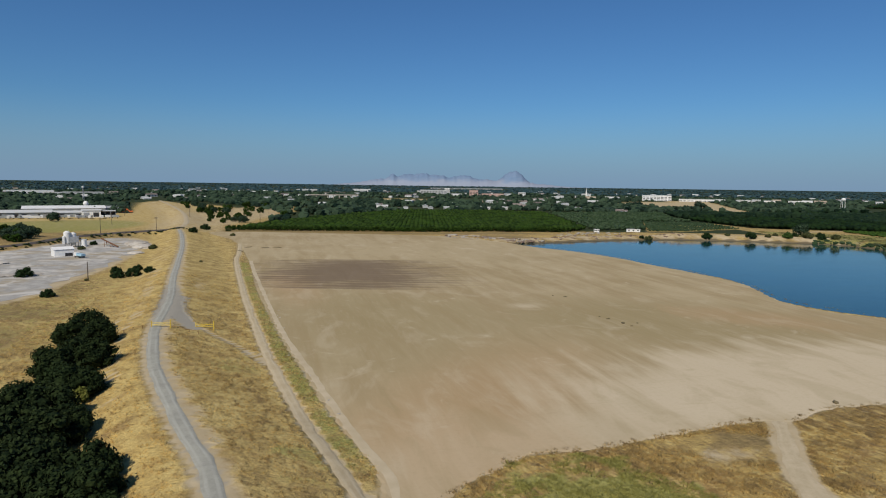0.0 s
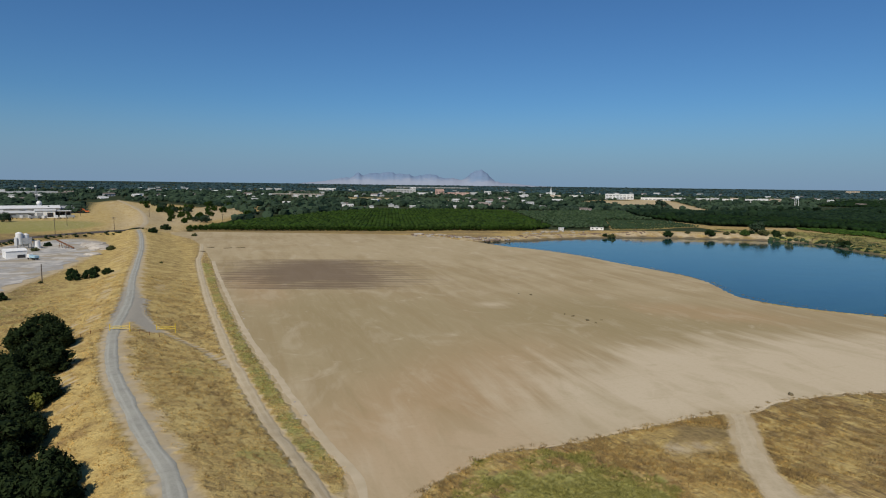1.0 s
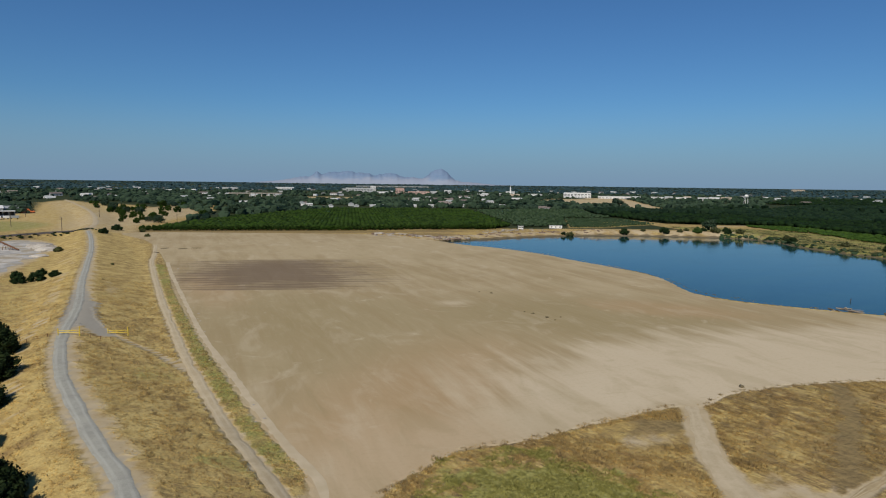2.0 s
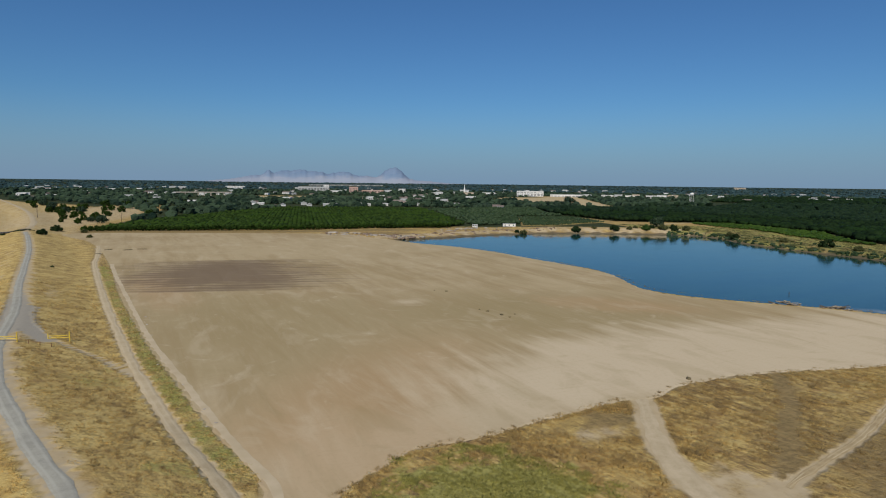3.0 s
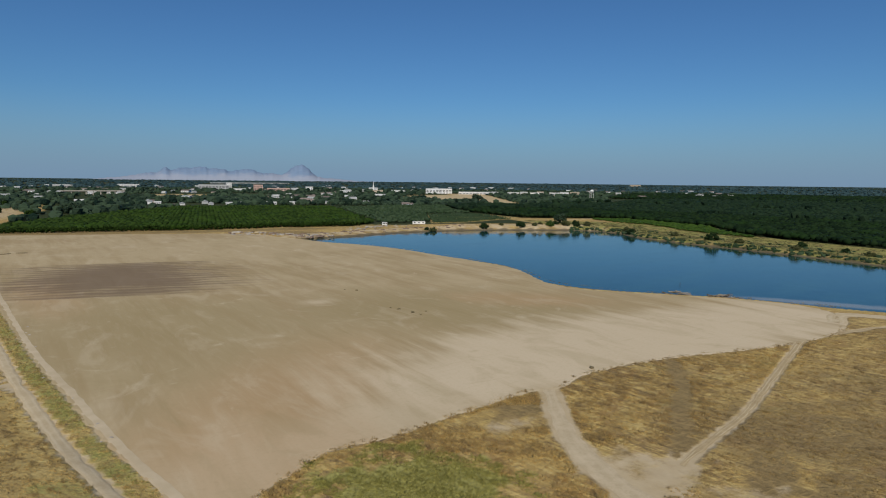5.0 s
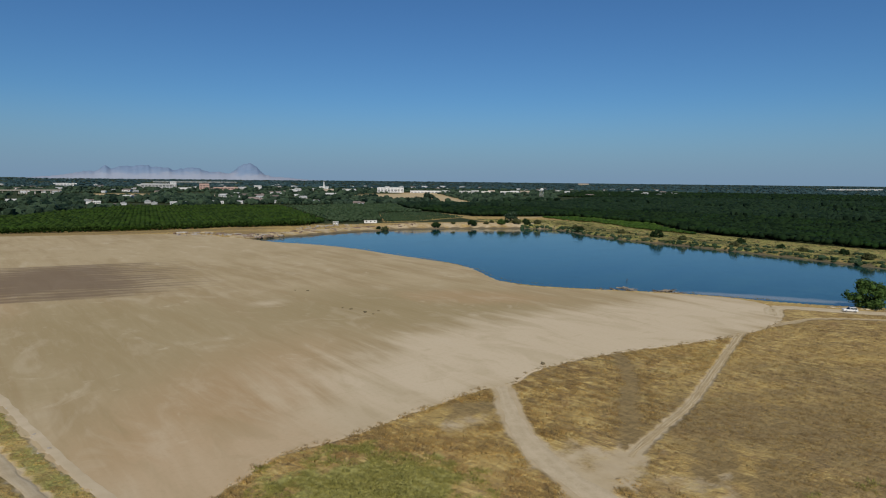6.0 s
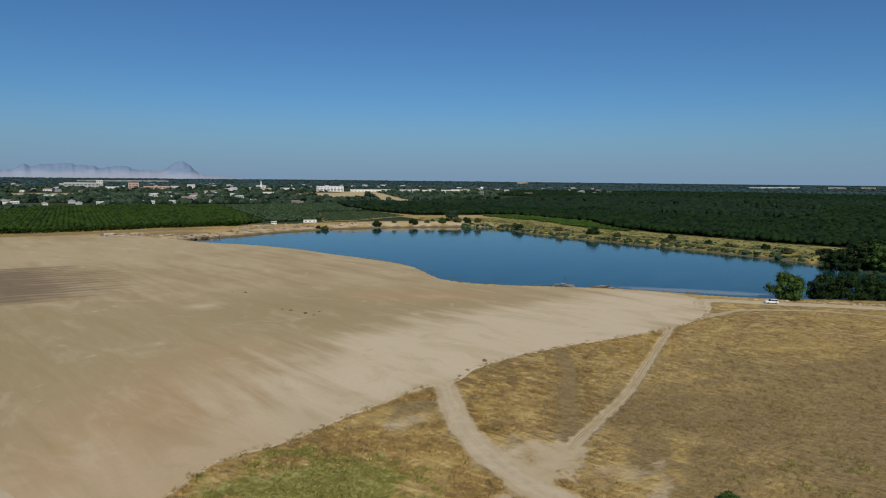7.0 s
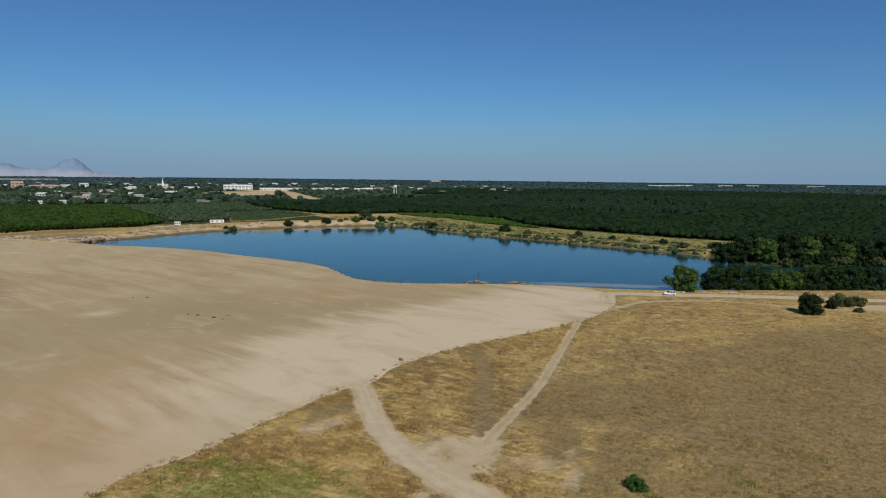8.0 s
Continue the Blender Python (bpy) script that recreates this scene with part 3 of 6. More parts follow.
dust = np.maximum(dust, 0.18 * smooth(-46, -30, pond_in) * smooth(296, 316, FX + 0.1 * (FY - 300)) * (FY > 185))
dust = np.maximum(dust, 0.55 * smooth(0, 0.4, spot(-260, 760, 70, 330, 0.12)))
dust = np.maximum(dust, 0.6 * smooth(0, 0.4, spot(-112, 1530, 100, 180)))
near_levee = LEVEE[LEVEE[:, 1] < 520]
levee_gap, levee_side = line_distance(FX, FY, near_levee)
dust = np.maximum(dust, (0.55 + 0.5 * torn) * smooth(7.0, 2.6, levee_gap) * (levee_side < 0) * smooth(330, 280, FY))
dust = np.maximum(dust, (0.42 + 0.5 * torn) * smooth(4.6, 2.2, levee_gap) * (levee_side > 0) * smooth(330, 280, FY))
dust = np.maximum(dust, 0.5 * smooth(0, 1.0, spot(-92, 232, 34, 6, 1.95) + 0.6 * torn))
for off in (7.2, 9.4, 13.5):
    dust = np.maximum(dust, (0.42 + 0.45 * waves(FX, FY, 19, 90)) * smooth(1.0, 0.3, np.abs(levee_gap - off - 0.8 * waves(FX, FY, 30, 91))) * (levee_side > 0) * (FY > 100) * (FY < 400))
dust = np.maximum(dust, 0.8 * smooth(0, 0.6, spot(57, 69, 12, 5.5, 0.35) + 0.7 * torn))
dust = np.maximum(dust, 0.55 * smooth(2.4, 0.6, line_distance(FX, FY, curve([(225, 694), (255, 699), (286, 706)], 4))[0]))
dust = np.maximum(dust, 0.62 * smooth(-14, 6, depth_in(FX, FY, DRY)))
dust = np.maximum(dust, (0.34 + 0.2 * torn) * smooth(0, 0.4, spot(-400, 800, 190, 420, 0.42)))
dust = np.maximum(dust, 0.8 * smooth(5, 1.5, line_distance(FX, FY, curve([(300, 540), (345, 580), (380, 596), (440, 625), (455, 660)], 8))[0]))
dust = np.maximum(dust, (0.46 + 0.3 * torn) * smooth(44, 26, line_distance(FX, FY, LEVEE)[0]) * smooth(470, 510, FY) * smooth(1500, 1300, FY))
zone("dust", dust)
green = 0.95 * smooth(0, 0.5, spot(23, 75, 18, 17, -0.35) + 0.8 * torn)
strip = line_distance(FX, FY, curve(VERGE, 5))[0]
green = np.maximum(green, (0.60 + 0.25 * waves(FX, FY, 11, 78)) * smooth(4.5, 1.0, strip))
green = np.maximum(green, 0.5 * smooth(0, 0.8, spot(-18, 88, 10, 14, 0.4) + torn))
green = np.maximum(green, 0.42 * smooth(0, 0.8, spot(-46, 133, 10, 17, 0.4) + torn))
green = np.maximum(green, 0.34 * smooth(0, 0.6, spot(-130, 190, 36, 75, 0.45)))
green = np.maximum(green, 0.75 * smooth(0, 0.4, spot(-345, 545, 95, 110)))
green = np.maximum(green, (0.70 + 0.35 * waves(FX, FY, 14, 76)) * smooth(-110, -85, pond_in) * (FX > 290))
green = np.maximum(green, 0.95 * smooth(0, 0.3, spot(372, 130, 70, 32, -0.4)))
side_left = line_distance(FX, FY, LEVEE)
green = np.maximum(green, 0.28 * (side_left[1] > 0) * smooth(9, 20, side_left[0]) * smooth(120, 60, side_left[0]) * (FY > 120) * (FY < 480))
green = np.maximum(green, (0.66 + 0.3 * waves(FX, FY, 16, 84)) * smooth(-4, 6, depth_in(FX, FY, SAPLINGS)))
zone("green", green)
brown = 0.80 * smooth(-0.1, 0.7, spot(130, 44, 118, 68) + 0.22 * waves(FX, FY, 46, 73) + 0.3 * torn)
brown = np.maximum(brown, 0.9 * smooth(4.2, 0.4, 1.5 * torn + line_distance(FX, FY, np.array([(99, 117), (88, 100), (78, 90), (66, 74)]))[0]))
brown = np.maximum(brown, 0.85 * smooth(0, 0.8, spot(51, 100, 13, 8, 0.3) + torn))
brown = np.maximum(brown, 0.9 * smooth(0, 0.8, spot(75, 66, 14, 7, 0.6) + torn))
brown = np.maximum(brown, 0.5 * smooth(0, 0.8, spot(84, 52, 18, 8, 0.3) + 1.3 * torn))
brown = np.maximum(brown, 0.8 * smooth(1.6, 0.3, line_distance(FX, FY, np.array([(-100, 185), (-107, 200), (-121, 237), (-131, 258), (-150, 308)]))[0]))
brown = np.maximum(brown, 0.7 * smooth(502, 507, FY) * smooth(530, 524, FY) * smooth(-200, -180, FX) * smooth(110, 60, FX))
brown = np.maximum(brown, 0.62 * smooth(0, 0.5, spot(45, 478, 55, 22, -0.35)))
brown = np.maximum(brown, (0.5 + 0.3 * waves(FX, FY, 12, 75)) * smooth(-14, -3, pond_in) * (FY > 440))
brown = np.maximum(brown, 0.85 * smooth(0, 0.6, spot(76, 55, 17, 9, 0.5) + torn))
brown = np.maximum(brown, (0.55 + 0.4 * waves(FX, FY, 10, 86)) * smooth(-105, -85, pond_in) * (FX > 288) * (FY > 150))
brown = np.maximum(brown, (0.58 + 0.3 * waves(FX, FY, 26, 85)) * (side_left[1] > 0) * smooth(24, 40, side_left[0]) * smooth(150, 110, side_left[0]) * (FY > 110) * (FY < 480))
zone("brown", brown)
levee_off = line_distance(FX, FY, LEVEE[LEVEE[:, 1] < 480])[0]
wide = 1.9 * smooth(158, 178, FY) * smooth(232, 205, FY)
gravel = 0.80 * smooth(2.1 + wide, 0.8 + wide, levee_off)
fork = 1.2 + 2.0 * smooth(164, 186, FY)
gravel = np.maximum(gravel, 0.95 * smooth(1.6 + fork, 0.2 + fork, line_distance(FX, FY, np.array([(-87, 200), (-84, 190), (-78, 178), (-71, 168), (-67, 163)]))[0]))
gravel = np.maximum(gravel, 0.38 * smooth(3.6, 0.2, line_distance(FX, FY, link_line[len(link_line) // 3:])[0]))
zone("gravel", gravel)
zone("straw", np.maximum.reduce([0.55 * smooth(40, 22, line_distance(FX, FY, LEVEE)[0]), 0.6 * smooth(0, 0.4, spot(-400, 800, 190, 420, 0.42)), 0.62 * smooth(-14, 6, depth_in(FX, FY, DRY)), (0.16 + 0.45 * waves(FX, FY, 18, 81)) * smooth(-100, -70, pond_in) * smooth(-10, -26, pond_in) * (FX > 290) * (FY > 185), 0.35 * smooth(0, 0.4, spot(-120, 200, 60, 120, 0.5))]))
radius = np.hypot(FX, FY)
behind_sheds = (FX < -362 - 0.474 * (FY - 716)) & (radius > 860)
open_far = np.maximum.reduce([smooth(-14, 6, depth_in(FX, FY, DRY)), smooth(0, 0.3, spot(-420, 800, 190, 420, 0.42)) * ~behind_sheds, smooth(0, 0.3, spot(-250, 800, 60, 400, 0.12)),
                              smooth(-6, 4, depth_in(FX, FY, SAPLINGS)), smooth(0, 0.4, spot(-330, 520, 130, 170)), smooth(0, 0.4, spot(-112, 1530, 100, 180)), smooth(0, 0.4, spot(860, 1600, 150, 40, 0.3))])
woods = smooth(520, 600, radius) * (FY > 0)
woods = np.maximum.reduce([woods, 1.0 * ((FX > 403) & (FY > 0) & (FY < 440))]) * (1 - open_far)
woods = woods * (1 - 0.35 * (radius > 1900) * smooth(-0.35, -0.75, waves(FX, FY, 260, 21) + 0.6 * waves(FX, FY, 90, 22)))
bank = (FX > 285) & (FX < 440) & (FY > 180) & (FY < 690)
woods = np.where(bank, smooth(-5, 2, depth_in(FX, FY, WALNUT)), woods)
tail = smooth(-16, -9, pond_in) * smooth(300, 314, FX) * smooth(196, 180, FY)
# The same dark tone lines the pond's tail and mottles the far bank.
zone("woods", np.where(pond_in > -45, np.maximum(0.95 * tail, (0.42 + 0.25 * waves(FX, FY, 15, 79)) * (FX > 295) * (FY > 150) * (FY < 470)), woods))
zone("mud", 0.9 * smooth(-4.0, -1.0, pond_in + 1.2 * waves(FX, FY, 9, 77)) * (1 - tail))
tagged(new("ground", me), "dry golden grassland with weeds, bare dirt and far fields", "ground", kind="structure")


NEAR_TRACK, POND_IN, FIELD_IN, WORN = (g.reshape(rows_n, cols) for g in (near_track, pond_in, depth_in(FX, FY, field_line), dust))
LAND = FZ.reshape(rows_n, cols)


def sampled(grid, x, y):
    """A value of the ground's grid between its points."""
    i = np.clip(np.searchsorted(gx, x) - 1, 0, cols - 2)
    j = np.clip(np.searchsorted(gy, y) - 1, 0, rows_n - 2)
    u, v = (x - gx[i]) / (gx[i + 1] - gx[i]), (y - gy[j]) / (gy[j + 1] - gy[j])
    return (grid[j, i] * (1 - u) + grid[j, i + 1] * u) * (1 - v) + (grid[j + 1, i] * (1 - u) + grid[j + 1, i + 1] * u) * v


def turned(line):
    """True for a closed line that runs anticlockwise."""
    x, y = line[:, 0], line[:, 1]
    return float((x * np.roll(y, -1) - y * np.roll(x, -1)).sum()) > 0


def flat_patch(name, line, z, material, label, ragged=0.0, rim_slope=0.0):
    """A level sheet inside a closed line."""
    bm = bmesh.new()
    rim, skirt = [], []
    c = line.mean(0)
    for k, (x, y) in enumerate(line):
        w = ragged * noise.noise(Vector((x * 0.45, y * 0.45, 7)))
        ax, ay = line[(k + 1) % len(line)] - line[k - 1]
        out = Vector((ay, -ax)).normalized() if turned(line) else Vector((-ay, ax)).normalized()
        rim.append(bm.verts.new((x + out.x * w, y + out.y * w, z)))
        skirt.append(bm.verts.new((x + out.x * (w + rim_slope), y + out.y * (w + rim_slope), z - 0.16)))
    es = [bm.edges.new((a, b)) for a, b in zip(rim, rim[1:] + rim[:1])]
    bmesh.ops.triangle_fill(bm, edges=es, use_beauty=True, normal=(0, 0, 1))
    if rim_slope:
        for k in range(len(rim)):
            j = (k + 1) % len(rim)
            bm.faces.new((rim[k], skirt[k], skirt[j], rim[j]))
        bmesh.ops.recalc_face_normals(bm, faces=bm.faces)
    else:
        bmesh.ops.delete(bm, geom=skirt, context="VERTS")
    return tagged(part(name, bm, material), label, name.replace("_", " "), kind="structure")


flat_patch("field", curve(FIELD, 1.2, True), 0.03, M_SOIL, "wide bare tilled field of pale tan soil with a damp dark patch", 1.1, 1.3)
flat_patch("gravel_yard", YARD, 0.02, M_YARD, "pale grey gravel yard of a small works", 9.0)
flat_patch("water", curve(POND * 1.0, 8, True) , WATER_Z, M_WATER, "calm deep blue pond water beside the bare field")


def strip_road(name, line, width, lift, material, label, wobble=0.35, across=9, end_width=None):
    """A road laid along a line on the land, with uneven edges; it may widen towards its end."""
    p = curve(line, 1.5)
    width = np.linspace(width, end_width or width, len(p))
    tan = np.gradient(p, axis=0)
    tan /= np.linalg.norm(tan, axis=1)[:, None]
    nor = np.stack([-tan[:, 1], tan[:, 0]], 1)
    u = np.linspace(-1, 1, across)
    wl = width / 2 + wobble * np.array([noise.noise(Vector((a * 0.21, b * 0.21, 1))) + 0.5 * noise.noise(Vector((a, b, 3))) for a, b in p])
    wr = width / 2 + wobble * np.array([noise.noise(Vector((a * 0.21, b * 0.21, 9))) + 0.5 * noise.noise(Vector((a, b, 5))) for a, b in p])
    half = np.where(u[None] > 0, wl[:, None], wr[:, None])
    x, y = p[:, :1] + nor[:, :1] * u * half, p[:, 1:] + nor[:, 1:] * u * half
    z = np.maximum(sampled(LAND, x, y), -0.3) + 0.035 + (lift + 0.03) * (1 - u[None] ** 4)
    q = (np.arange(len(p) - 1)[:, None] * across + np.arange(across - 1)).ravel()
    m = mesh_of(name, np.stack([x, y, z], -1).reshape(-1, 3), np.stack([q, q + across, q + across + 1, q + 1], 1)[:, ::-1], material, True)
    a = m.attributes.new("across", "FLOAT", "POINT")
    a.data.foreach_set("value", np.tile(u, len(p)).astype(np.float32))
    return tagged(new(name, m), label, "road" if "road" in name else "track", kind="structure")


strip_road("gravel_road", LEVEE[(LEVEE[:, 1] > 15) & (LEVEE[:, 1] < 470)], 2.5, 0.08, M_GRAVEL, "grey gravel service road along the top of the levee")
strip_road("headland_track", [(-101, 324), (-87, 284), (-72, 243), (-54, 194.5), (-40.5, 160), (-28.5, 132.5), (-19, 110), (-11.5, 94), (-7.5, 86), (-5.5, 77), (-5, 66)], 1.9, 0.02, M_HEADLAND, "pale wheel track along the edge of the field", 0.5)
strip_road("dirt_track", TRACK, 2.2, 0.07, M_DIRT, "pale dirt track along the foot of the levee", 0.6)
strip_road("dirt_lane", LANE, 2.2, 0.04, M_LANE, "dusty pale dirt lane running out of the field", 0.5, end_width=5.4)
strip_road("side_track", SIDE_TRACK, 1.0, 0.0, M_RUTTED, "two worn wheel ruts across dry grass", 0.5, end_width=2.6)
strip_road("pond_road", POND_ROAD, 6.0, 0.07, M_DIRT, "wide pale dirt road beside the pond")
strip_road("railway", RAIL[RAIL[:, 1] > 150], 8.0, 0.35, M_BALLAST, "dark railway embankment crossing to the levee", 0.3)
strip_road("far_levee_road", LEVEE[(LEVEE[:, 1] > 500) & (LEVEE[:, 1] < 1150)], 4.5, 0.12, M_PALE_SOIL, "pale dirt road on the far levee", 1.2)


# ---- distance ----
def hills():
    """Low colour-hazed hills on the skyline: a long ridge and a round butte."""
    a = np.radians(np.linspace(16, -22, 440))
    depth = np.linspace(0, 1, 14)
    deg = np.degrees(a)
    ridge = 62 * np.exp(-((deg - 0.9) / 3.3) ** 6) + 40 * np.exp(-((deg + 3.1) / 1.5) ** 4) + 44 * np.exp(-((deg - 5.2) / 3.4) ** 2) + 32 * np.exp(-((deg - 4.75) / 0.40) ** 2)
    butte = 88 * np.exp(-(np.abs(deg + 6.25) / 1.20) ** 2.9) + 20 * np.exp(-((deg + 7.4) / 2.8) ** 2)
    top = ridge + butte + 22 * np.exp(-((deg + 3) / 11) ** 2)
    top = top * (1 + 0.05 * waves(deg * 10, deg * 0, 13, 8) + 0.035 * waves(deg * 10, deg * 0, 4.5, 15)) + 2 * waves(deg * 10, deg * 0, 4, 9)
    prof = np.sin(depth * math.pi) ** 0.8
    r = 4550 + 380 * depth
    x, y = -np.sin(a)[:, None] * r, np.cos(a)[:, None] * r
    z = 12 + top[:, None] * prof * (1 + 0.08 * waves(x, y, 220, 12) * prof)
    q = (np.arange(439)[:, None] * 14 + np.arange(13)).ravel()
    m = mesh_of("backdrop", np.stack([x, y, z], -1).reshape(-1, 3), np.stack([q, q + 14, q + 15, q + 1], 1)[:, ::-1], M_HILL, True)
    tagged(new("backdrop", m), "low tan and blue hills on the horizon, haze put in their colour", "hills", kind="structure")


hills()

# ---- the town: where its buildings stand (trees keep clear of them) ----
def aim(x, y):
    """Turn that faces a front towards the field."""
    return math.degrees(math.atan2(-x, y))


town_rng = random.Random(77)
HOUSES = []
for k in range(520):
    rr = town_rng.uniform(930, 2700)
    aa = radians(town_rng.uniform(-46, 36))
    hx, hy = -math.sin(aa) * rr, math.cos(aa) * rr
    px, py = np.array([hx]), np.array([hy])
    if waves(px, py, 420, 61)[0] < -0.15 or any(math.hypot(hx - a, hy - b) < 24 for a, b, *_ in HOUSES):
        continue
    if any(math.hypot((hx - a) / rx, (hy - b) / ry) < 1 for a, b, rx, ry in ((470, 1165, 190, 260), (580, 1500, 190, 240), (-110, 1530, 130, 190), (-420, 800, 230, 400), (700, 800, 330, 330), (40, 700, 200, 230), (300, 720, 170, 200), (1100, 900, 560, 420))):
        continue
    HOUSES.append((hx, hy, town_rng.randrange(5), town_rng.uniform(0.85, 1.35)))
HOUSES = HOUSES[:210]
HOUSES += [(math.sin(radians(a)) * r, math.cos(radians(a)) * r, (k % 2) * 2, 0.85) for k, (a, r) in enumerate(
    [(-3.5, 1010), (-1.2, 1020), (0.3, 1000), (1.1, 1005), (3.2, 1010), (4.0, 1005), (5.6, 1015), (6.3, 1020), (8.6, 1040), (9.6, 1030), (12.2, 1060), (-5.4, 1060)])]
CLEARINGS = [(x, y, 8.5) for x, y, *_ in HOUSES]
# x, y, width, depth, height, wall, label; far flat-roofed buildings
CIVIC = [
    (-36, 2185, 92, 30, 15, "white", "long white hospital-like block among the trees"),
    (12, 2190, 18, 18, 21, "white", "tall white stair tower beside a long block"),
    (91, 1890, 26, 22, 19, "pink", "square pink stucco building above the town"),
    (150, 1915, 66, 24, 9, "pink", "low pink brick building in the town"),
    (40, 1930, 34, 20, 8, "white", "low white shop building"),
    (250, 1990, 22, 16, 13, "white", "small white block among trees"),
    (606, 1770, 78, 34, 14, "white", "large white office building with rows of windows"),
    (700, 1720, 92, 30, 6, "white", "long low white shed beside a dry field"),
    (790, 1640, 34, 22, 7, "white", "white store with a flat roof beside a dry field"),
    (835, 1662, 22, 18, 8, "white", "small white store among trees"),
    (872, 1650, 40, 24, 6, "white", "wide low white store building"),
    (905, 1690, 20, 16, 8, "tan", "tan flat-roofed store among trees"),
    (935, 1640, 46, 24, 6, "white", "long low white commercial building"),
    (975, 1668, 26, 20, 7, "white", "white workshop among trees"),
    (742, 1668, 24, 18, 7, "white", "small white workshop near the dry field"),
    (1030, 1700, 30, 20, 6, "tan", "tan workshop with a flat roof")]
OUTLYING = [
    (505, 1880, 46, 20, 7, "white", "low white hall near the church"),
    (430, 1820, 30, 18, 7, "tan", "tan hall among trees"),
    (-905, 1560, 90, 40, 7, "white", "white packing shed among trees"),
    (-1080, 1620, 110, 40, 8, "white", "white packing shed among trees"),
    (-330, 2500, 70, 30, 9, "white", "white building beyond the overpass"),
    (-520, 2400, 50, 30, 8, "white", "white building among trees"),
    (120, 3300, 380, 40, 4, "grey", "very long pale building far across the town"),
    (2700, 1830, 60, 30, 5, "white", "pale greenhouse far off beyond the orchards"),
    (2810, 1826, 90, 30, 5, "white", "long pale greenhouse far off beyond the orchards"),
    (2930, 1816, 90, 30, 5, "white", "long pale greenhouse far off beyond the orchards"),
    (3110, 1690, 70, 30, 5, "white", "pale greenhouse far off beyond the orchards"),
    (3300, 1645, 60, 30, 5, "white", "pale greenhouse far off beyond the orchards"),
    (3440, 1390, 80, 30, 5, "white", "pale packing shed far off beyond the orchards"),
    (2250, 3050, 60, 40, 9, "tan", "pale works near the horizon")]
BIG = CIVIC + OUTLYING
CLEARINGS += [(x, y, w * 0.55 + 4) for x, y, w, *_ in BIG]
CLEARINGS += [(474, 2070, 26), (-274, 1547, 55), (-584, 1007, 26), (811, 1262, 9)]

# ---- trees ----
def lump(level, rough, seed, flat=0.85):
    """An uneven leafy lump of radius about 1, its foot cut off level."""
    bm = bmesh.new()
    bmesh.ops.create_icosphere(bm, subdivisions=level, radius=1.0)
    off = Vector((seed * 3.7, seed * 1.3, 0))
    for v in bm.verts:
        d = v.co.normalized()
        k = 1 + rough * noise.noise(d * 1.7 + off) + 0.5 * rough * noise.noise(d * 4.1 + off)
        v.co = Vector((d.x * k, d.y * k, max(d.z * k * flat, -0.6)))
    v = np.array([tuple(v.co) for v in bm.verts])
    f = np.array([[w.index for w in fa.verts] for fa in bm.faces])
    bm.free()
    return v, f


LUMPS_SMALL = [lump(1, 0.6, s + 20) for s in range(8)]


def scattered(name, forms, places, sizes, material, label, category, smoothed=False, seed=1):
    """Many small forms, joined into one mesh. sizes: x, y, z for each."""
    r = np.random.RandomState(seed)
    places, sizes = np.asarray(places, float), np.asarray(sizes, float)
    pick, turn = r.randint(0, len(forms), len(places)), r.rand(len(places)) * 6.2832
    vs, fs, ns, base = [], [], [], 0
    for k, (v, f, *soft) in enumerate(forms):
        mine = np.where(pick == k)[0]
        if not len(mine):
            continue
        c, s = np.cos(turn[mine])[:, None], np.sin(turn[mine])[:, None]
        w = v[None] * sizes[mine][:, None]
        w = np.stack([w[..., 0] * c - w[..., 1] * s, w[..., 0] * s + w[..., 1] * c, w[..., 2]], -1) + places[mine][:, None]
        vs.append(w.reshape(-1, 3))
        fs.append((f[None] + (np.arange(len(mine)) * len(v))[:, None, None] + base).reshape(-1, 3))
        base += w.shape[0] * w.shape[1]
        if soft:
            g = soft[0][None]
            ns.append(np.stack([g[..., 0] * c - g[..., 1] * s, g[..., 0] * s + g[..., 1] * c, g[..., 2] + 0 * c], -1).reshape(-1, 3))
    ob = new(name, mesh_of(name, np.concatenate(vs), np.concatenate(fs), material, smoothed or bool(ns)))
    if ns:
        ob.data.normals_split_custom_set_from_vertices(np.concatenate(ns).astype(np.float32))
    return tagged(ob, label, category, kind="stuff")


def orchard(name, poly, spacing, turn, radius, height, forms, material, label, seed, keep=1.0, near=0):
    r = np.random.RandomState(seed)
    poly = np.array(poly, float)
    c = poly.mean(0)
    reach = np.abs(poly - c).max() * 1.5
    g = np.arange(-reach, reach, spacing)
    u, v = np.meshgrid(g, g)
    u, v = u.ravel(), v.ravel()
    x = c[0] + u * math.cos(turn) - v * math.sin(turn) + r.randn(u.size) * spacing * (0.07 if keep > 0.9 else 0.22)
    y = c[1] + u * math.sin(turn) + v * math.cos(turn) + r.randn(u.size) * spacing * 0.07
    gaps = 0 if keep > 0.9 else 0.35 * np.clip(waves(x, y, 110, seed) - 0.2, -1, 1)
    ok = inside(x, y, poly) & (r.rand(u.size) < keep - gaps)
    x, y = x[ok], y[ok]
    size = (0.8 + 0.4 * r.rand(x.size)) * (1 + 0.12 * waves(x, y, 60, seed))
    z = sampled(LAND, x, y)
    hh = height * size / 2
    scattered(name, forms, np.stack([x, y, z + hh * 0.95], 1), np.stack([radius * size, radius * size, hh * (0.9 + 0.3 * r.rand(x.size))], 1), material, label, "orchard", True, seed)


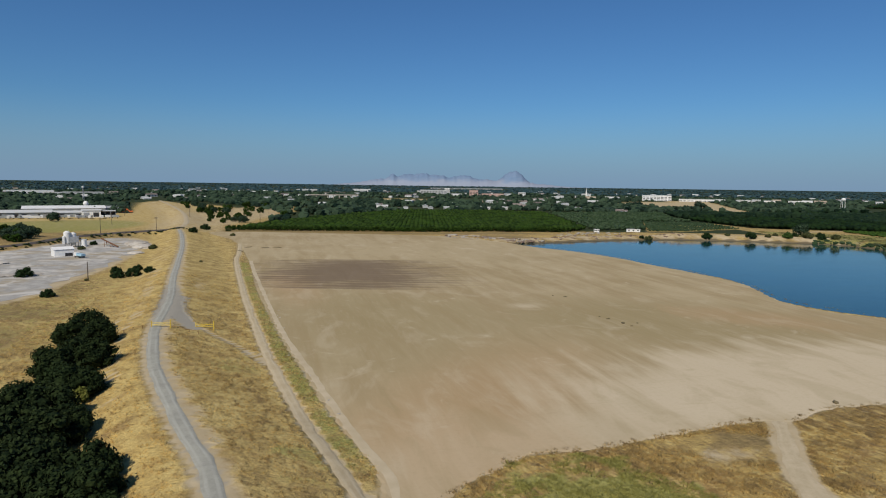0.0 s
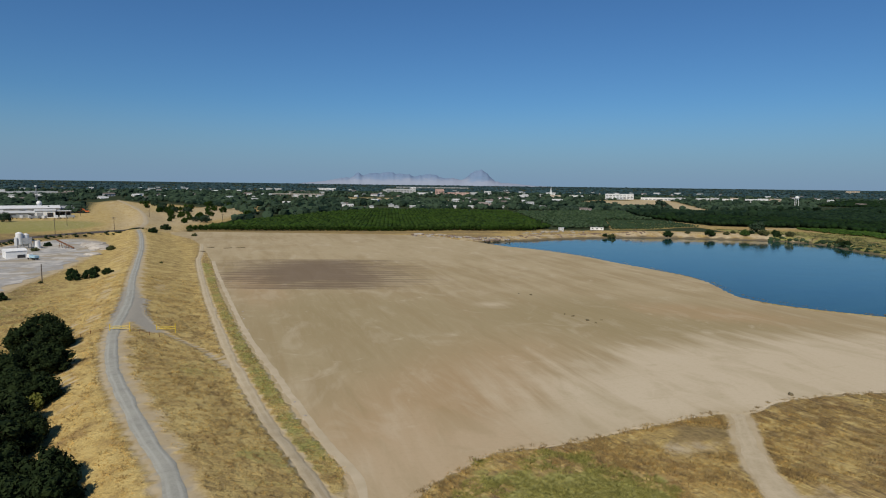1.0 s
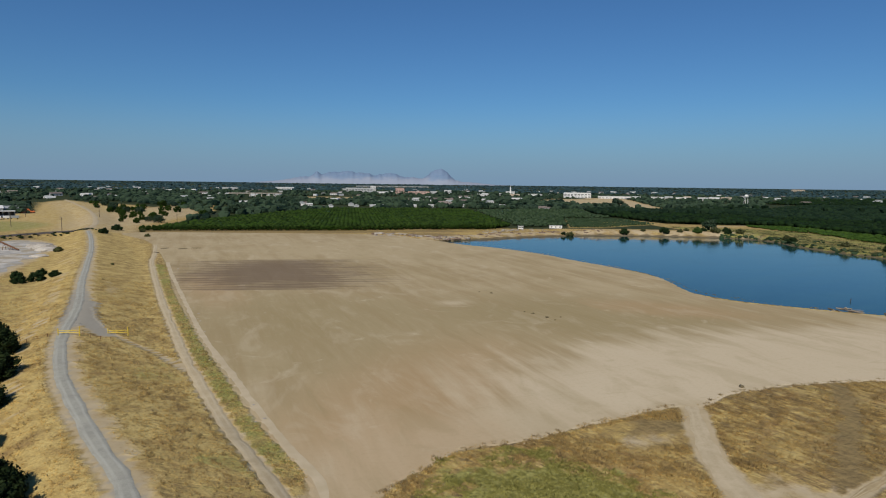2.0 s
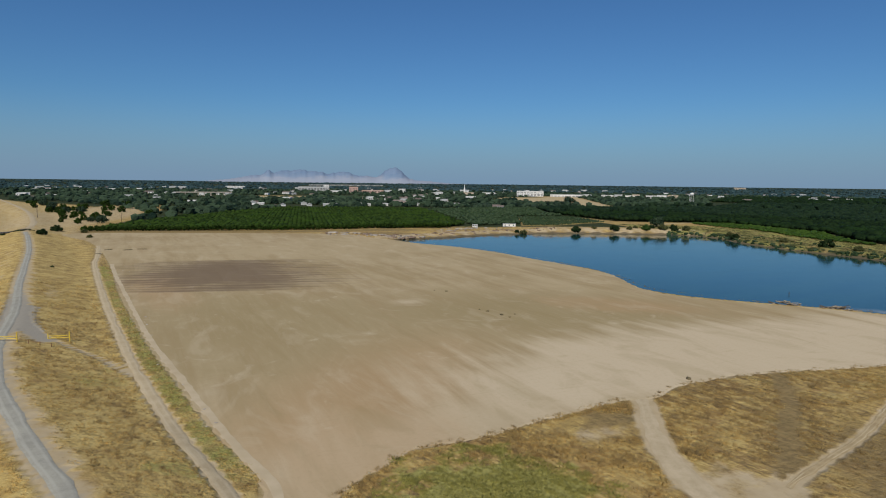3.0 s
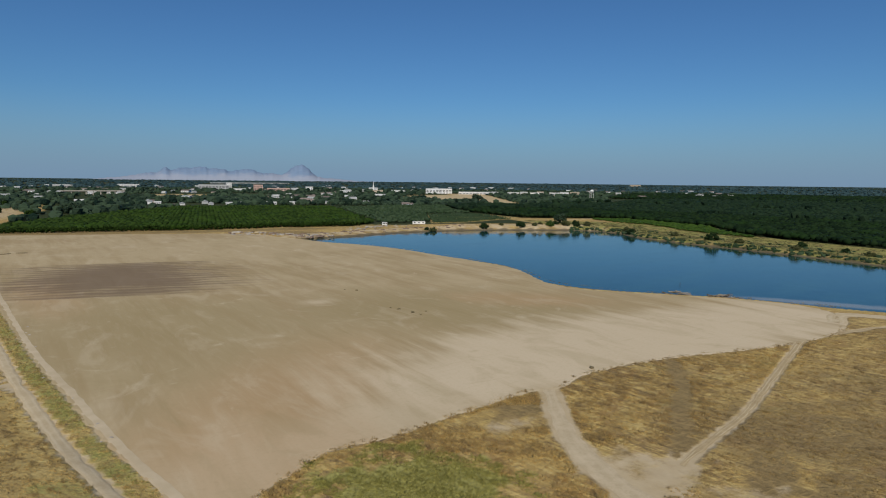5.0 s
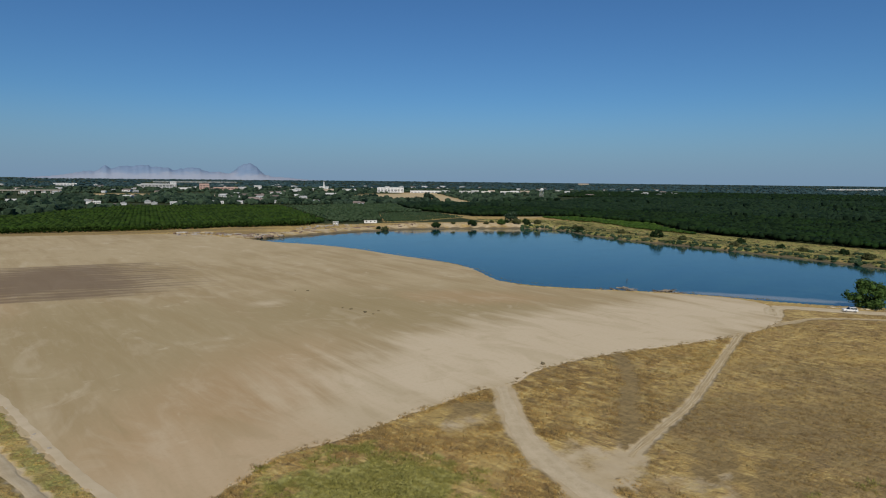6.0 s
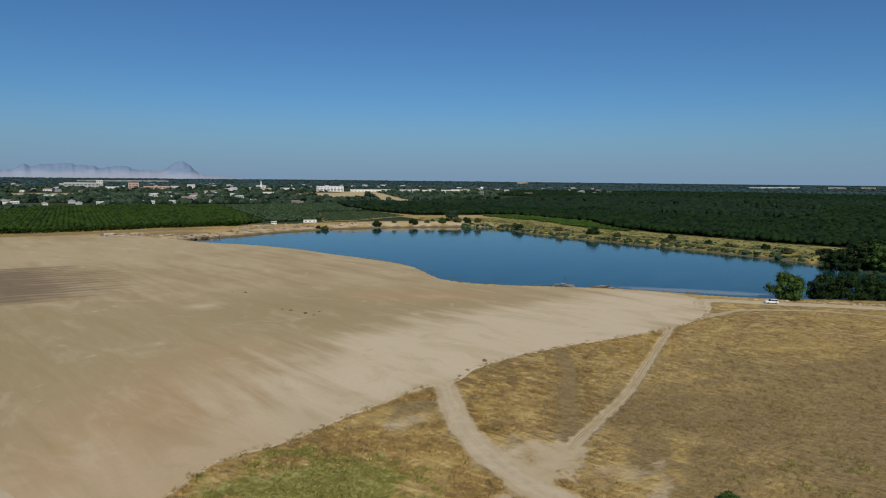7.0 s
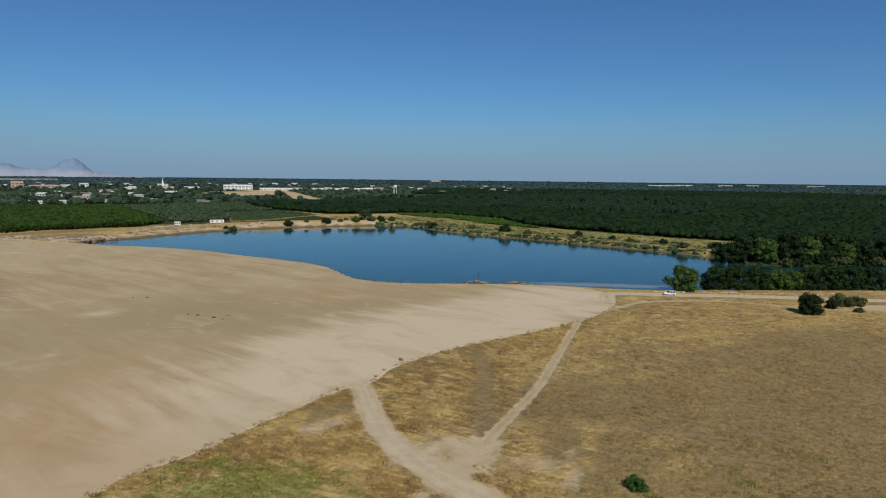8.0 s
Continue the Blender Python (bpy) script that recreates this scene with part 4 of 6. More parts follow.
orchard("orchard", [(-183, 528), (8, 535), (105, 540), (131, 566), (140, 870), (-53, 915), (-105, 800), (-143, 700), (-166, 590)],
        3.9, 0.03, 2.25, 4.4, LUMPS_SMALL, M_LEAF_ORCHARD, "dense bright green orchard planted in rows", 3)
orchard("young_orchard", [(138, 560), (190, 580), (222, 700), (288, 714), (290, 790), (325, 935), (150, 885)],
        4.6, 0.35, 2.1, 3.5, LUMPS_SMALL, M_LEAF_YOUNG, "grey-green young orchard in loose rows", 4, 0.8)
orchard("walnut_orchard", WALNUT,
        5.2, -0.2, 3.1, 5.6, LUMPS_SMALL, M_LEAF_DARK, "dark green walnut orchard beyond the pond", 5)
orchard("almond_orchard", [(300, 790), (380, 815), (476, 776), (566, 660), (664, 416), (900, 500), (800, 860), (690, 990), (480, 960), (330, 930)],
        6.4, -0.2, 3.6, 5.4, LUMPS_SMALL, M_LEAF_MID, "green almond orchard in close rows", 15)
orchard("old_orchard", [(668, 400), (706, 160), (1200, 270), (1130, 560), (1010, 700), (910, 490)],
        7.0, -0.15, 4.2, 6.2, LUMPS_SMALL, M_LEAF_DARK, "old dark orchard of tall trees", 16)
orchard("wide_orchard", [(806, 870), (912, 512), (1012, 718), (1142, 575), (1215, 275), (1560, 340), (1500, 760), (1150, 1150), (900, 1200), (700, 1010)],
        8.0, -0.2, 4.4, 5.6, LUMPS_SMALL, M_LEAF_MID, "wide green orchard reaching far away", 17)
orchard("far_orchard", [(1580, 340), (2100, 500), (2050, 1000), (1700, 1500), (1250, 1700), (900, 1320), (1160, 1170), (1515, 770)],
        10.5, -0.2, 6.0, 6.4, LUMPS_SMALL, M_LEAF_DARK, "broad dark green orchards far away", 6)

orchard("bright_crop", [(378, 585), (414, 576), (428, 470), (400, 408), (389, 372), (384, 376), (380, 440), (384, 500), (372, 540)],
        4.0, -0.2, 2.2, 2.2, LUMPS_SMALL, M_LEAF_CROP, "bright green low crop strip beside the orchard", 7)
orchard("sapling_rows", SAPLINGS,
        3.7, 0.35, 1.25, 1.9, LUMPS_SMALL, M_LEAF_YOUNG, "rows of small saplings on straw-coloured ground", 18)
BLOCKS = [np.array(p, float) for p in (
    [(-183, 515), (131, 540), (145, 885), (-53, 925), (-110, 800), (-170, 590)], [(131, 540), (310, 530), (430, 640), (450, 910), (140, 900)],
    [(290, 790), (300, 640), (377, 441), (395, 200), (480, 100), (1560, 330), (2120, 490), (2060, 1010), (1700, 1510), (1250, 1710), (890, 1330), (700, 1010), (330, 940)])]


def town_trees():
    r = np.random.RandomState(11)
    n = 58000
    rad = 620 * (4750 / 620) ** (r.rand(n) ** 0.8)
    az = np.radians(-80 + 128 * r.rand(n))
    x, y = np.sin(-az) * rad, np.cos(az) * rad
    x = -np.sin(az) * rad
    grove = waves(x, y, 260, 21) + 0.6 * waves(x, y, 90, 22)
    ok = grove > np.where(rad > 1900, -0.55, -0.25)
    for b in BLOCKS:
        ok &= ~inside(x, y, b)
    for cx, cy, rx, ry, t in ((-330, 520, 130, 170, 0), (-430, 690, 120, 60, 0)):
        c, s = math.cos(t), math.sin(t)
        ok &= np.hypot(((x - cx) * c + (y - cy) * s) / rx, (-(x - cx) * s + (y - cy) * c) / ry) > 1
    behind = (x < -370 - 0.474 * (y - 716)) & (rad > 860)
    c, s = math.cos(0.42), math.sin(0.42)
    ok &= behind | (np.hypot(((x + 420) * c + (y - 800) * s) / 190, (-(x + 420) * s + (y - 800) * c) / 420) > 1)
    ok &= (rad > 960) | (x < 60)
    ok &= depth_in(x, y, DRY) < 4
    thin = np.hypot((x + 250) / 70, (y - 800) / 330) < 1
    ok &= ~thin | (r.rand(n) < 0.4)
    d, _ = line_distance(x, y, LEVEE)
    ok &= (d > np.where(y > 880, 14, 30)) & ((sampled(POND_IN, x, y) < -60) | (rad > 900))
    for cx, cy, rx, ry in ((-112, 1530, 100, 180), (860, 1610, 130, 28)):
        ok &= np.hypot((x - cx) / rx, (y - cy) / ry) > 1
    for hx, hy, clear in CLEARINGS:
        hr = math.hypot(hx, hy)
        fx, fy = hx / hr, hy / hr
        along, off = (x - hx) * fx + (y - hy) * fy, np.abs((x - hx) * fy - (y - hy) * fx)
        ok &= ~((off < clear) & (along < clear * 0.8) & (along > -0.020 * hr - clear))
    x, y, rad = x[ok], y[ok], rad[ok]
    size = (2.3 + 3.0 * r.rand(x.size) ** 1.5) * (1 + rad / 4400)
    tall = size * (0.8 + 0.7 * r.rand(x.size)) / (1 + rad / 4200)
    tall = tall * (1 - 0.28 * smooth(1900, 2900, rad)) * (1 - 0.35 * smooth(3000, 4400, rad))
    z = sampled(LAND, x, y) + tall * 0.75
    for name, some, material, label in (("town_trees", rad < 2300, M_LEAF_TOWN, "dark green town trees between houses"), ("far_woods", rad >= 2300, M_LEAF_FAR_HAZE, "far woods along the horizon with blue haze in their leaf colour")):
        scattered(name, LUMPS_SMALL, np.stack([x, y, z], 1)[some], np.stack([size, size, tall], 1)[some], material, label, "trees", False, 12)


town_trees()


def windbreak(name, a, b, n, seed, label):
    """An uneven row of tall trees between two orchards."""
    r = np.random.RandomState(seed)
    t = np.sort(r.rand(n))
    x, y = a[0] + (b[0] - a[0]) * t + r.randn(n) * 6, a[1] + (b[1] - a[1]) * t + r.randn(n) * 6
    w = 3.0 + 3.2 * r.rand(n) ** 2
    h = w * (0.8 + 0.6 * r.rand(n))
    scattered(name, LUMPS_SMALL, np.stack([x, y, sampled(LAND, x, y) + h * 0.8 + 1], 1), np.stack([w, w, h], 1), M_LEAF_MID, label, "trees", False, seed)


windbreak("windbreak", (300, 780), (476, 770), 46, 31, "uneven row of taller trees between orchards")
windbreak("windbreak", (566, 655), (664, 412), 40, 32, "uneven row of taller trees between orchards")
windbreak("windbreak", (700, 1000), (912, 505), 60, 33, "uneven row of taller trees between orchards")
windbreak("windbreak", (1012, 710), (1208, 275), 60, 34, "uneven row of taller trees between orchards")
windbreak("windbreak", (900, 1260), (1510, 770), 90, 35, "uneven row of taller trees between orchards")
windbreak("windbreak", (540, 985), (690, 1010), 40, 36, "uneven row of trees behind the orchards")


def leaf_cloud(r, centre, rad, count, leaf):
    """Small leaves round a lump of twigs, as triangles pairs facing all ways."""
    d = r.randn(count, 3)
    d /= np.linalg.norm(d, axis=1)[:, None]
    p = centre + d * rad * (0.55 + 0.5 * r.rand(count, 1) ** 0.6)
    a = np.cross(d, r.randn(count, 3))
    a /= np.linalg.norm(a, axis=1)[:, None]
    b = np.cross(d, a) + 0.5 * d * r.randn(count, 1)
    s = leaf * (0.6 + 0.8 * r.rand(count, 1))
    quad = np.stack([p - a * s, p - b * s * 0.6, p + a * s, p + b * s * 0.6], 1)
    return quad.reshape(-1, 3)


def tree_proto(name, height, spread, material, seed, label, category="tree", leaf=0.3, clumps=34, per=85, foot=0.15, trunk=0.28):
    """One tree: a tapered trunk with limbs, and a crown of leaf clumps with gaps."""
    r = np.random.RandomState(seed)
    ob = empty(name, Matrix(), label, category)
    bm = bmesh.new()
    lean = Vector((r.randn() * 0.04 * height, r.randn() * 0.04 * height, 0))
    fork = Vector((0, 0, height * 0.3)) + lean
    tube(bm, (0, 0, -0.4), fork, trunk, trunk * 0.72)
    tops = []
    for k in range(clumps):
        a, u = 2.399 * k + r.rand(), (k + 0.5) / clumps
        zz = foot + (1 - foot) * (0.08 + 0.86 * r.rand())
        shape = math.sin(min(1, max(0.0, (zz - foot) / (1 - foot))) ** 0.75 * math.pi) ** 0.6
        q = spread * shape * (0.35 + 0.65 * u ** 0.5) * (0.8 + 0.35 * r.rand())
        tops.append(np.array([q * math.cos(a) + lean.x, q * math.sin(a) + lean.y, zz * height * 0.93]))
    for c in tops[::4]:
        mid = fork.lerp(Vector(c), 0.5) + Vector((0, 0, 0.05 * height))
        tube(bm, fork - Vector((0, 0, 0.2)), mid, trunk * 0.42, trunk * 0.25, 6)
        tube(bm, mid, Vector(c), trunk * 0.25, trunk * 0.07, 5)
    part("trunk", bm, M_BARK, ob, "dark bark trunk with limbs")
    vs, fs, base = [], [], 0
    for c in tops:
        rad = spread * (0.26 + 0.16 * r.rand())
        v, f = LUMPS_SMALL[r.randint(8)]
        vs.append(v * rad * 0.62 + c)
        fs.append(f + base)
        base += len(v)
        w = leaf_cloud(r, c, rad, per, leaf)
        k = np.arange(len(w) // 4) * 4 + base
        fs.append(np.concatenate([np.stack([k, k + 1, k + 2], 1), np.stack([k, k + 2, k + 3], 1)]))
        vs.append(w)
        base += len(w)
    crown = new("crown", mesh_of("crown", np.concatenate(vs), np.concatenate(fs), material))
    crown.parent = ob
    return ob


def plant(proto, x, y, size=1.0, turn=0.0, sink=0.0, first=False, label="", group=""):
    z = float(sampled(LAND, x, y))
    m = pose(x, y, max(z, WATER_Z - 0.3) - sink, 0, 0, turn)
    ob = proto if first else copy_thing(proto, m)
    ob.matrix_basis = m @ Matrix.Diagonal((size, size, size, 1))
    return tagged(ob, label, "", group)


# the front row of the orchard, tree by tree
FRONT = [tree_proto("orchard_tree", 4.4, 2.5, M_LEAF_ORCHARD, 41 + k, "green orchard tree in the front row", leaf=0.5, clumps=14, per=26, foot=0.18, trunk=0.14) for k in range(3)]
row_rng = random.Random(14)
for k in range(68):
    t = k / 67
    plant(FRONT[k % 3], -182 + 290 * t, 524 + 12 * t + row_rng.uniform(-0.5, 0.5), row_rng.uniform(0.85, 1.12), row_rng.uniform(0, 360), 0.05, k < 3, group="front row of the orchard")
# the dark oaks at the foot of the levee
OAKS = [tree_proto("oak_tree", 8.0, 4.6, M_LEAF_OAK, 31 + k, "dense dark green oak tree at the foot of the levee", leaf=0.32, clumps=52, per=76, foot=0.04) for k in range(3)]
rng = random.Random(5)
used = set()
for k, (x, y, s) in enumerate([(-94, 162, 0.90), (-93, 152, 0.85), (-83, 148, 0.80), (-81, 135, 0.90), (-81, 126, 0.90), (-74, 129, 0.75), (-75, 116, 0.7), (-71, 114, 0.90), (-67, 113, 0.75), (-73, 104, 0.90), (-66, 101, 0.90), (-66, 92, 0.90), (-60, 90, 0.90), (-59, 95, 0.75), (-58, 82, 0.90), (-53, 79, 0.85), (-47, 79, 0.80), (-51, 74, 0.85), (-43, 74, 0.75), (-56, 75, 0.90), (-63, 84, 0.90), (-47, 73, 0.80), (-71, 92, 0.90), (-76, 99, 0.80)]):
    j = k % 3
    plant(OAKS[j], x, y, s * rng.uniform(0.92, 1.08), rng.uniform(0, 360), 0.1, j not in used, group="oaks along the levee")
    used.add(j)

# willows and cottonwoods at the pond
WILLOWS = [tree_proto("willow_tree", 10.0, 5.6, M_LEAF_WILLOW, 51 + k, "bright green willow tree at the water's edge", leaf=0.36, clumps=42, per=80, foot=0.03) for k in range(2)]
COTTON = [tree_proto("cottonwood_tree", 12.0, 6.0, M_LEAF_COTTON, 61 + k, "dark green cottonwood tree by the pond", leaf=0.42, clumps=38, per=80, foot=0.05) for k in range(2)]
SHORE_ROW = [(219, 133, 1.02, 0), (234, 129, 0.85, 1), (240, 124, 0.92, 1), (248, 119, 0.85, 1), (255, 114, 0.95, 0), (260, 111, 0.9, 0), (266, 107, 0.9, 1), (274, 102, 0.95, 1), (281, 97, 0.9, 1), (287, 92, 0.85, 1),
             (300, 84, 0.8, 1), (310, 78, 0.7, 0), (395, 120, 0.7, 0), (404, 110, 0.8, 1), (412, 128, 0.9, 1), (420, 112, 0.8, 1)]
BACK_ROW = [(322, 172, 0.95, 1), (330, 166, 1.1, 1), (333, 157, 1.25, 0), (344, 150, 1.25, 1), (352, 144, 1.3, 0), (362, 140, 1.2, 1), (372, 134, 1.0, 0), (380, 126, 0.8, 1), (344, 166, 1.15, 1),
            (388, 138, 0.95, 1), (398, 132, 0.7, 0), (366, 129, 0.6, 0), (352, 135, 0.6, 1), (358, 155, 1.1, 0), (340, 143, 0.7, 1), (386, 118, 0.6, 1)]
used = set()
for k, (x, y, s, kind) in enumerate(SHORE_ROW + BACK_ROW):
    pool = COTTON if kind else WILLOWS
    key = (kind, k % 2)
    plant(pool[k % 2], x, y, s, rng.uniform(0, 360), 0.2, key not in used, group="trees at the pond")
    used.add(key)

# ---- town buildings ----
WALLS = {"white": M_TOWN_WHITE, "pink": M_PINK, "tan": M_TAN, "grey": M_PALE_GREY}


def gable(bm, w, d, z0, rise, over=0.5):
    """A closed gable roof, ridge along x."""
    a, b = w / 2 + over, d / 2 + over
    lo = [bm.verts.new(p) for p in ((-a, -b, z0), (a, -b, z0), (a, b, z0), (-a, b, z0))]
    hi = [bm.verts.new((-a, 0, z0 + rise)), bm.verts.new((a, 0, z0 + rise))]
    bm.faces.new(lo[::-1])
    bm.faces.new((lo[0], lo[1], hi[1], hi[0]))
    bm.faces.new((lo[2], lo[3], hi[0], hi[1]))
    bm.faces.new((lo[1], lo[2], hi[1]))
    bm.faces.new((lo[3], lo[0], hi[0]))
    return bm


def house_proto(k):
    r = random.Random(100 + k)
    w, d, h = r.uniform(11, 17), r.uniform(8, 11), r.uniform(2.8, 3.6)
    wall, roof = (M_TOWN_WHITE, M_TAN, M_TOWN_WHITE, M_TOWN_WHITE, M_TOWN_WHITE)[k], (M_ROOF, M_SHINGLE, M_ROOF, M_SHINGLE, M_ROOF)[k]
    names = ("white house with a pale roof among trees", "tan house with a brown shingle roof", "white house with a pale low roof", "white house with a dark shingle roof", "white house with a light metal roof")
    ob = empty("house", Matrix(), names[k], "house", "town houses")
    part("wall", boxes((-w / 2, w / 2, -d / 2, d / 2, -0.3, h)), wall, ob)
    part("roof", gable(bmesh.new(), w, d, h, d * 0.22), roof, ob)
    part("door", boxes((-0.6, 0.6, -d / 2 - 0.05, -d / 2 + 0.1, 0, 2.1)), M_DARK, ob)
    for x in (-w * 0.32, w * 0.3):
        part("window", boxes((x - 0.9, x + 0.9, -d / 2 - 0.05, -d / 2 + 0.1, 0.9, 2.2)), M_GLASS, ob)
    return ob


protos = [house_proto(k) for k in range(5)]
placed = set()
for x, y, k, s in HOUSES:
    z = float(land(np.array([x]), np.array([y]))[0])
    m = pose(x, y, z, 0, 0, aim(x, y) + town_rng.choice((0, 0, 25, -30, 90)))
    ob = copy_thing(protos[k], m) if k in placed else protos[k]
    ob.matrix_basis = m @ Matrix.Diagonal((s, s, s, 1))
    placed.add(k)


def block(x, y, w, d, h, wall, label):
    """A flat-roofed building with a parapet and window strips on its front."""
    z = float(land(np.array([x]), np.array([y]))[0])
    ob = empty("building", pose(x, y, z, 0, 0, aim(x, y)), label, "building")
    part("wall", boxes((-w / 2, w / 2, -d / 2, d / 2, -0.5, h)), WALLS[wall], ob)
    part("roof", boxes((-w / 2 + 0.5, w / 2 - 0.5, -d / 2 + 0.5, d / 2 - 0.5, h, h + 0.25)), M_ROOF, ob)
    for y0 in (-d / 2 - 0.2, d / 2 - 0.3):
        part("parapet", boxes((-w / 2 - 0.2, w / 2 + 0.2, y0, y0 + 0.5, h - 0.4, h + 0.9)), WALLS[wall], ob)
    for f in range(max(1, int(h / 4.2)) if h > 8 else 1):
        n = max(3, min(9, int(w / 9)))
        for i in range(n):
            c = -w / 2 + (i + 0.5) * w / n
            part("window", boxes((c - w / n * 0.36, c + w / n * 0.36, -d / 2 - 0.06, -d / 2 + 0.2, 1.2 + f * 4.0, 2.9 + f * 4.0)), M_GLASS, ob)
    return ob


for row in BIG:
    block(*row)


def church(x, y):
    z = float(land(np.array([x]), np.array([y]))[0])
    ob = empty("church", pose(x, y, z, 0, 0, aim(x, y)), "white church with a tall pointed steeple", "church")
    part("nave", boxes((-16, 14, -8, 8, -0.5, 7)), M_WHITE, ob)
    part("roof", gable(bmesh.new(), 30, 16, 7, 5), M_ROOF, ob)
    part("tower", boxes((-2.6, 2.6, -10.5, -5.5, -0.5, 15)), M_WHITE, ob)
    bm = bmesh.new()
    tube(bm, (0, -8, 15), (0, -8, 19), 2.0, 1.7, 8)
    tube(bm, (0, -8, 19), (0, -8, 31), 1.8, 0.1, 8)
    part("steeple", bm, M_WHITE, ob)


church(474, 2070)


def overpass():
    ob = empty("overpass", pose(-274, 1547, 0, 0, 0, 10), "pale concrete road overpass on tall piers", "bridge")
    part("deck", boxes((-62, 62, -5, 5, 8.2, 9.8), bevel=0.1), M_STONE, ob)
    part("railing", boxes((-62, 62, -5, -4.7, 9.8, 10.8)), M_STONE, ob)
    for k in range(9):
        part("pier", boxes((-57 + k * 14, -55 + k * 14, -3.5, 3.5, -0.5, 8.2)), M_STONE, ob)


overpass()


def water_tower(x, y):
    z = float(land(np.array([x]), np.array([y]))[0])
    ob = empty("water_tower", pose(x, y, z), "white round water tower on legs", "water tower")
    bm = bmesh.new()
    bmesh.ops.create_uvsphere(bm, u_segments=16, v_segments=10, radius=4.4)
    for v in bm.verts:
        v.co.z = v.co.z * 0.85 + 19.5
    part("tank", bm, M_WHITE, ob)
    for k in range(5):
        a = k * 1.2566
        bm = bmesh.new()
        tube(bm, (4.4 * math.cos(a), 4.4 * math.sin(a), -0.5), (3.6 * math.cos(a), 3.6 * math.sin(a), 18.5), 0.3, 0.3)
        part("leg", bm, M_WHITE, ob)


water_tower(811, 1262)


def radio_mast(x, y):
    """A lattice mast with a white drum on top and a white ball tank beside its foot."""
    ob = empty("radio_mast", pose(x, y, 0), "grey lattice mast with a white drum on top", "mast")
    legs = [(1.6 * math.cos(a), 1.6 * math.sin(a)) for a in (0.5, 2.6, 4.7)]
    for cx, cy in legs:
        bm = bmesh.new()
        tube(bm, (cx, cy, -0.3), (cx * 0.5, cy * 0.5, 27), 0.42, 0.32, 6)
        part("leg", bm, M_GREY, ob)
    for k in range(9):
        bm = bmesh.new()
        for i in range(3):
            f0, f1 = 1 - k / 18, 1 - (k + 1) / 18
            (ax, ay), (bx, by) = legs[i], legs[(i + 1) % 3]
            tube(bm, (ax * f0, ay * f0, k * 3), (bx * f1, by * f1, k * 3 + 3), 0.24, 0.24, 5)
        part("brace", bm, M_GREY, ob)
    bm = bmesh.new()
    tube(bm, (0, 0, 27), (0, 0, 29.6), 1.7, 1.7, 14)
    part("drum", bm, M_WHITE, ob, "white drum")


radio_mast(-584, 1007)


def ball_tank(x, y):
    ob = empty("ball_tank", pose(x, y, 0), "white ball-shaped tank on a stem", "tank")
    bm = bmesh.new()
    bmesh.ops.create_uvsphere(bm, u_segments=16, v_segments=10, radius=3.0)
    bmesh.ops.translate(bm, vec=(0, 0, 11), verts=bm.verts)
    part("ball", bm, M_WHITE, ob)
    bm = bmesh.new()
    tube(bm, (0, 0, -0.3), (0, 0, 8.5), 1.4, 0.9, 12)
    part("stem", bm, M_WHITE, ob)


ball_tank(-445, 772)


# ---- warehouses beyond the railway ----
def warehouse(x, y, w, d, h, label, bays, roof=M_ROOF, turn=0.0, wall=M_PALE_GREY):
    ob = empty("warehouse", pose(x, y, float(land(np.array([x]), np.array([y]))[0]), 0, 0, aim(x, y) + turn), label, "warehouse", "sheds by the railway")
    # default wall is grey, not white: shade below the pale roof, as colour
    part("wall", boxes((-w / 2, w / 2, -d / 2, d / 2, -0.5, h)), wall, ob)
    part("roof", gable(bmesh.new(), w, d, h, d * 0.07, 0.8), roof, ob)
    for k in range(bays):
        c = -w / 2 + (k + 0.5) * w / bays
        # dark bays are near-black panels: the shade inside, painted on the wall
        part("dock_door", boxes((c - w / bays * 0.3, c + w / bays * 0.3, -d / 2 - 0.08, -d / 2 + 0.3, 0.8, h * 0.72)), M_DARK if k % 3 else M_GREY, ob)
    return ob


warehouse(-452, 655, 64, 34, 5.6, "long white warehouse with dark dock doors", 9)
warehouse(-500, 640, 50, 34, 5.4, "white warehouse with a pale roof", 7)
warehouse(-412, 676, 46, 26, 5.0, "white open-fronted shed with a pale roof", 6)
warehouse(-384, 676, 18, 18, 7.6, "tall white shed beside a dark open bay", 2, wall=M_WHITE)
warehouse(-455, 745, 84, 40, 6.5, "long pale warehouse in the back row", 8, M_WHITE)
warehouse(-428, 772, 40, 32, 6.0, "pale warehouse in the back row", 5, M_ROOF)
warehouse(-560, 700, 80, 36, 6.0, "pale warehouse in the back row", 6)


def parked(x, y, w, mat, label, turn):
    """A parked trailer or van, seen far off."""
    ob = empty("parked_trailer", pose(x, y, float(sampled(LAND, x, y)), 0, 0, turn), label, "trailer", "parked by the sheds")
    part("box", boxes((-w / 2, w / 2, -1.25, 1.25, 1.0, 3.4), bevel=0.1), mat, ob)
    for cx in (-w * 0.32, w * 0.32):
        for s in (-1, 1):
            part("wheel", tube(bmesh.new(), (cx, s * 0.9, 0.5), (cx, s * 1.2, 0.5), 0.5, 0.5, 10), M_TYRE, ob)


lot = random.Random(21)
for k in range(22):
    t = k / 21
    x, y = -470 + 118 * t + lot.uniform(-3, 3), 612 + 52 * t + lot.uniform(-6, 6)
    parked(x, y, lot.choice((5, 8, 12)), lot.choice((M_WHITE, M_WHITE, M_GREY, M_PALE_GREY)), "parked pale trailer in front of the sheds", aim(x, y) + lot.choice((0, 8, 90, 80)))


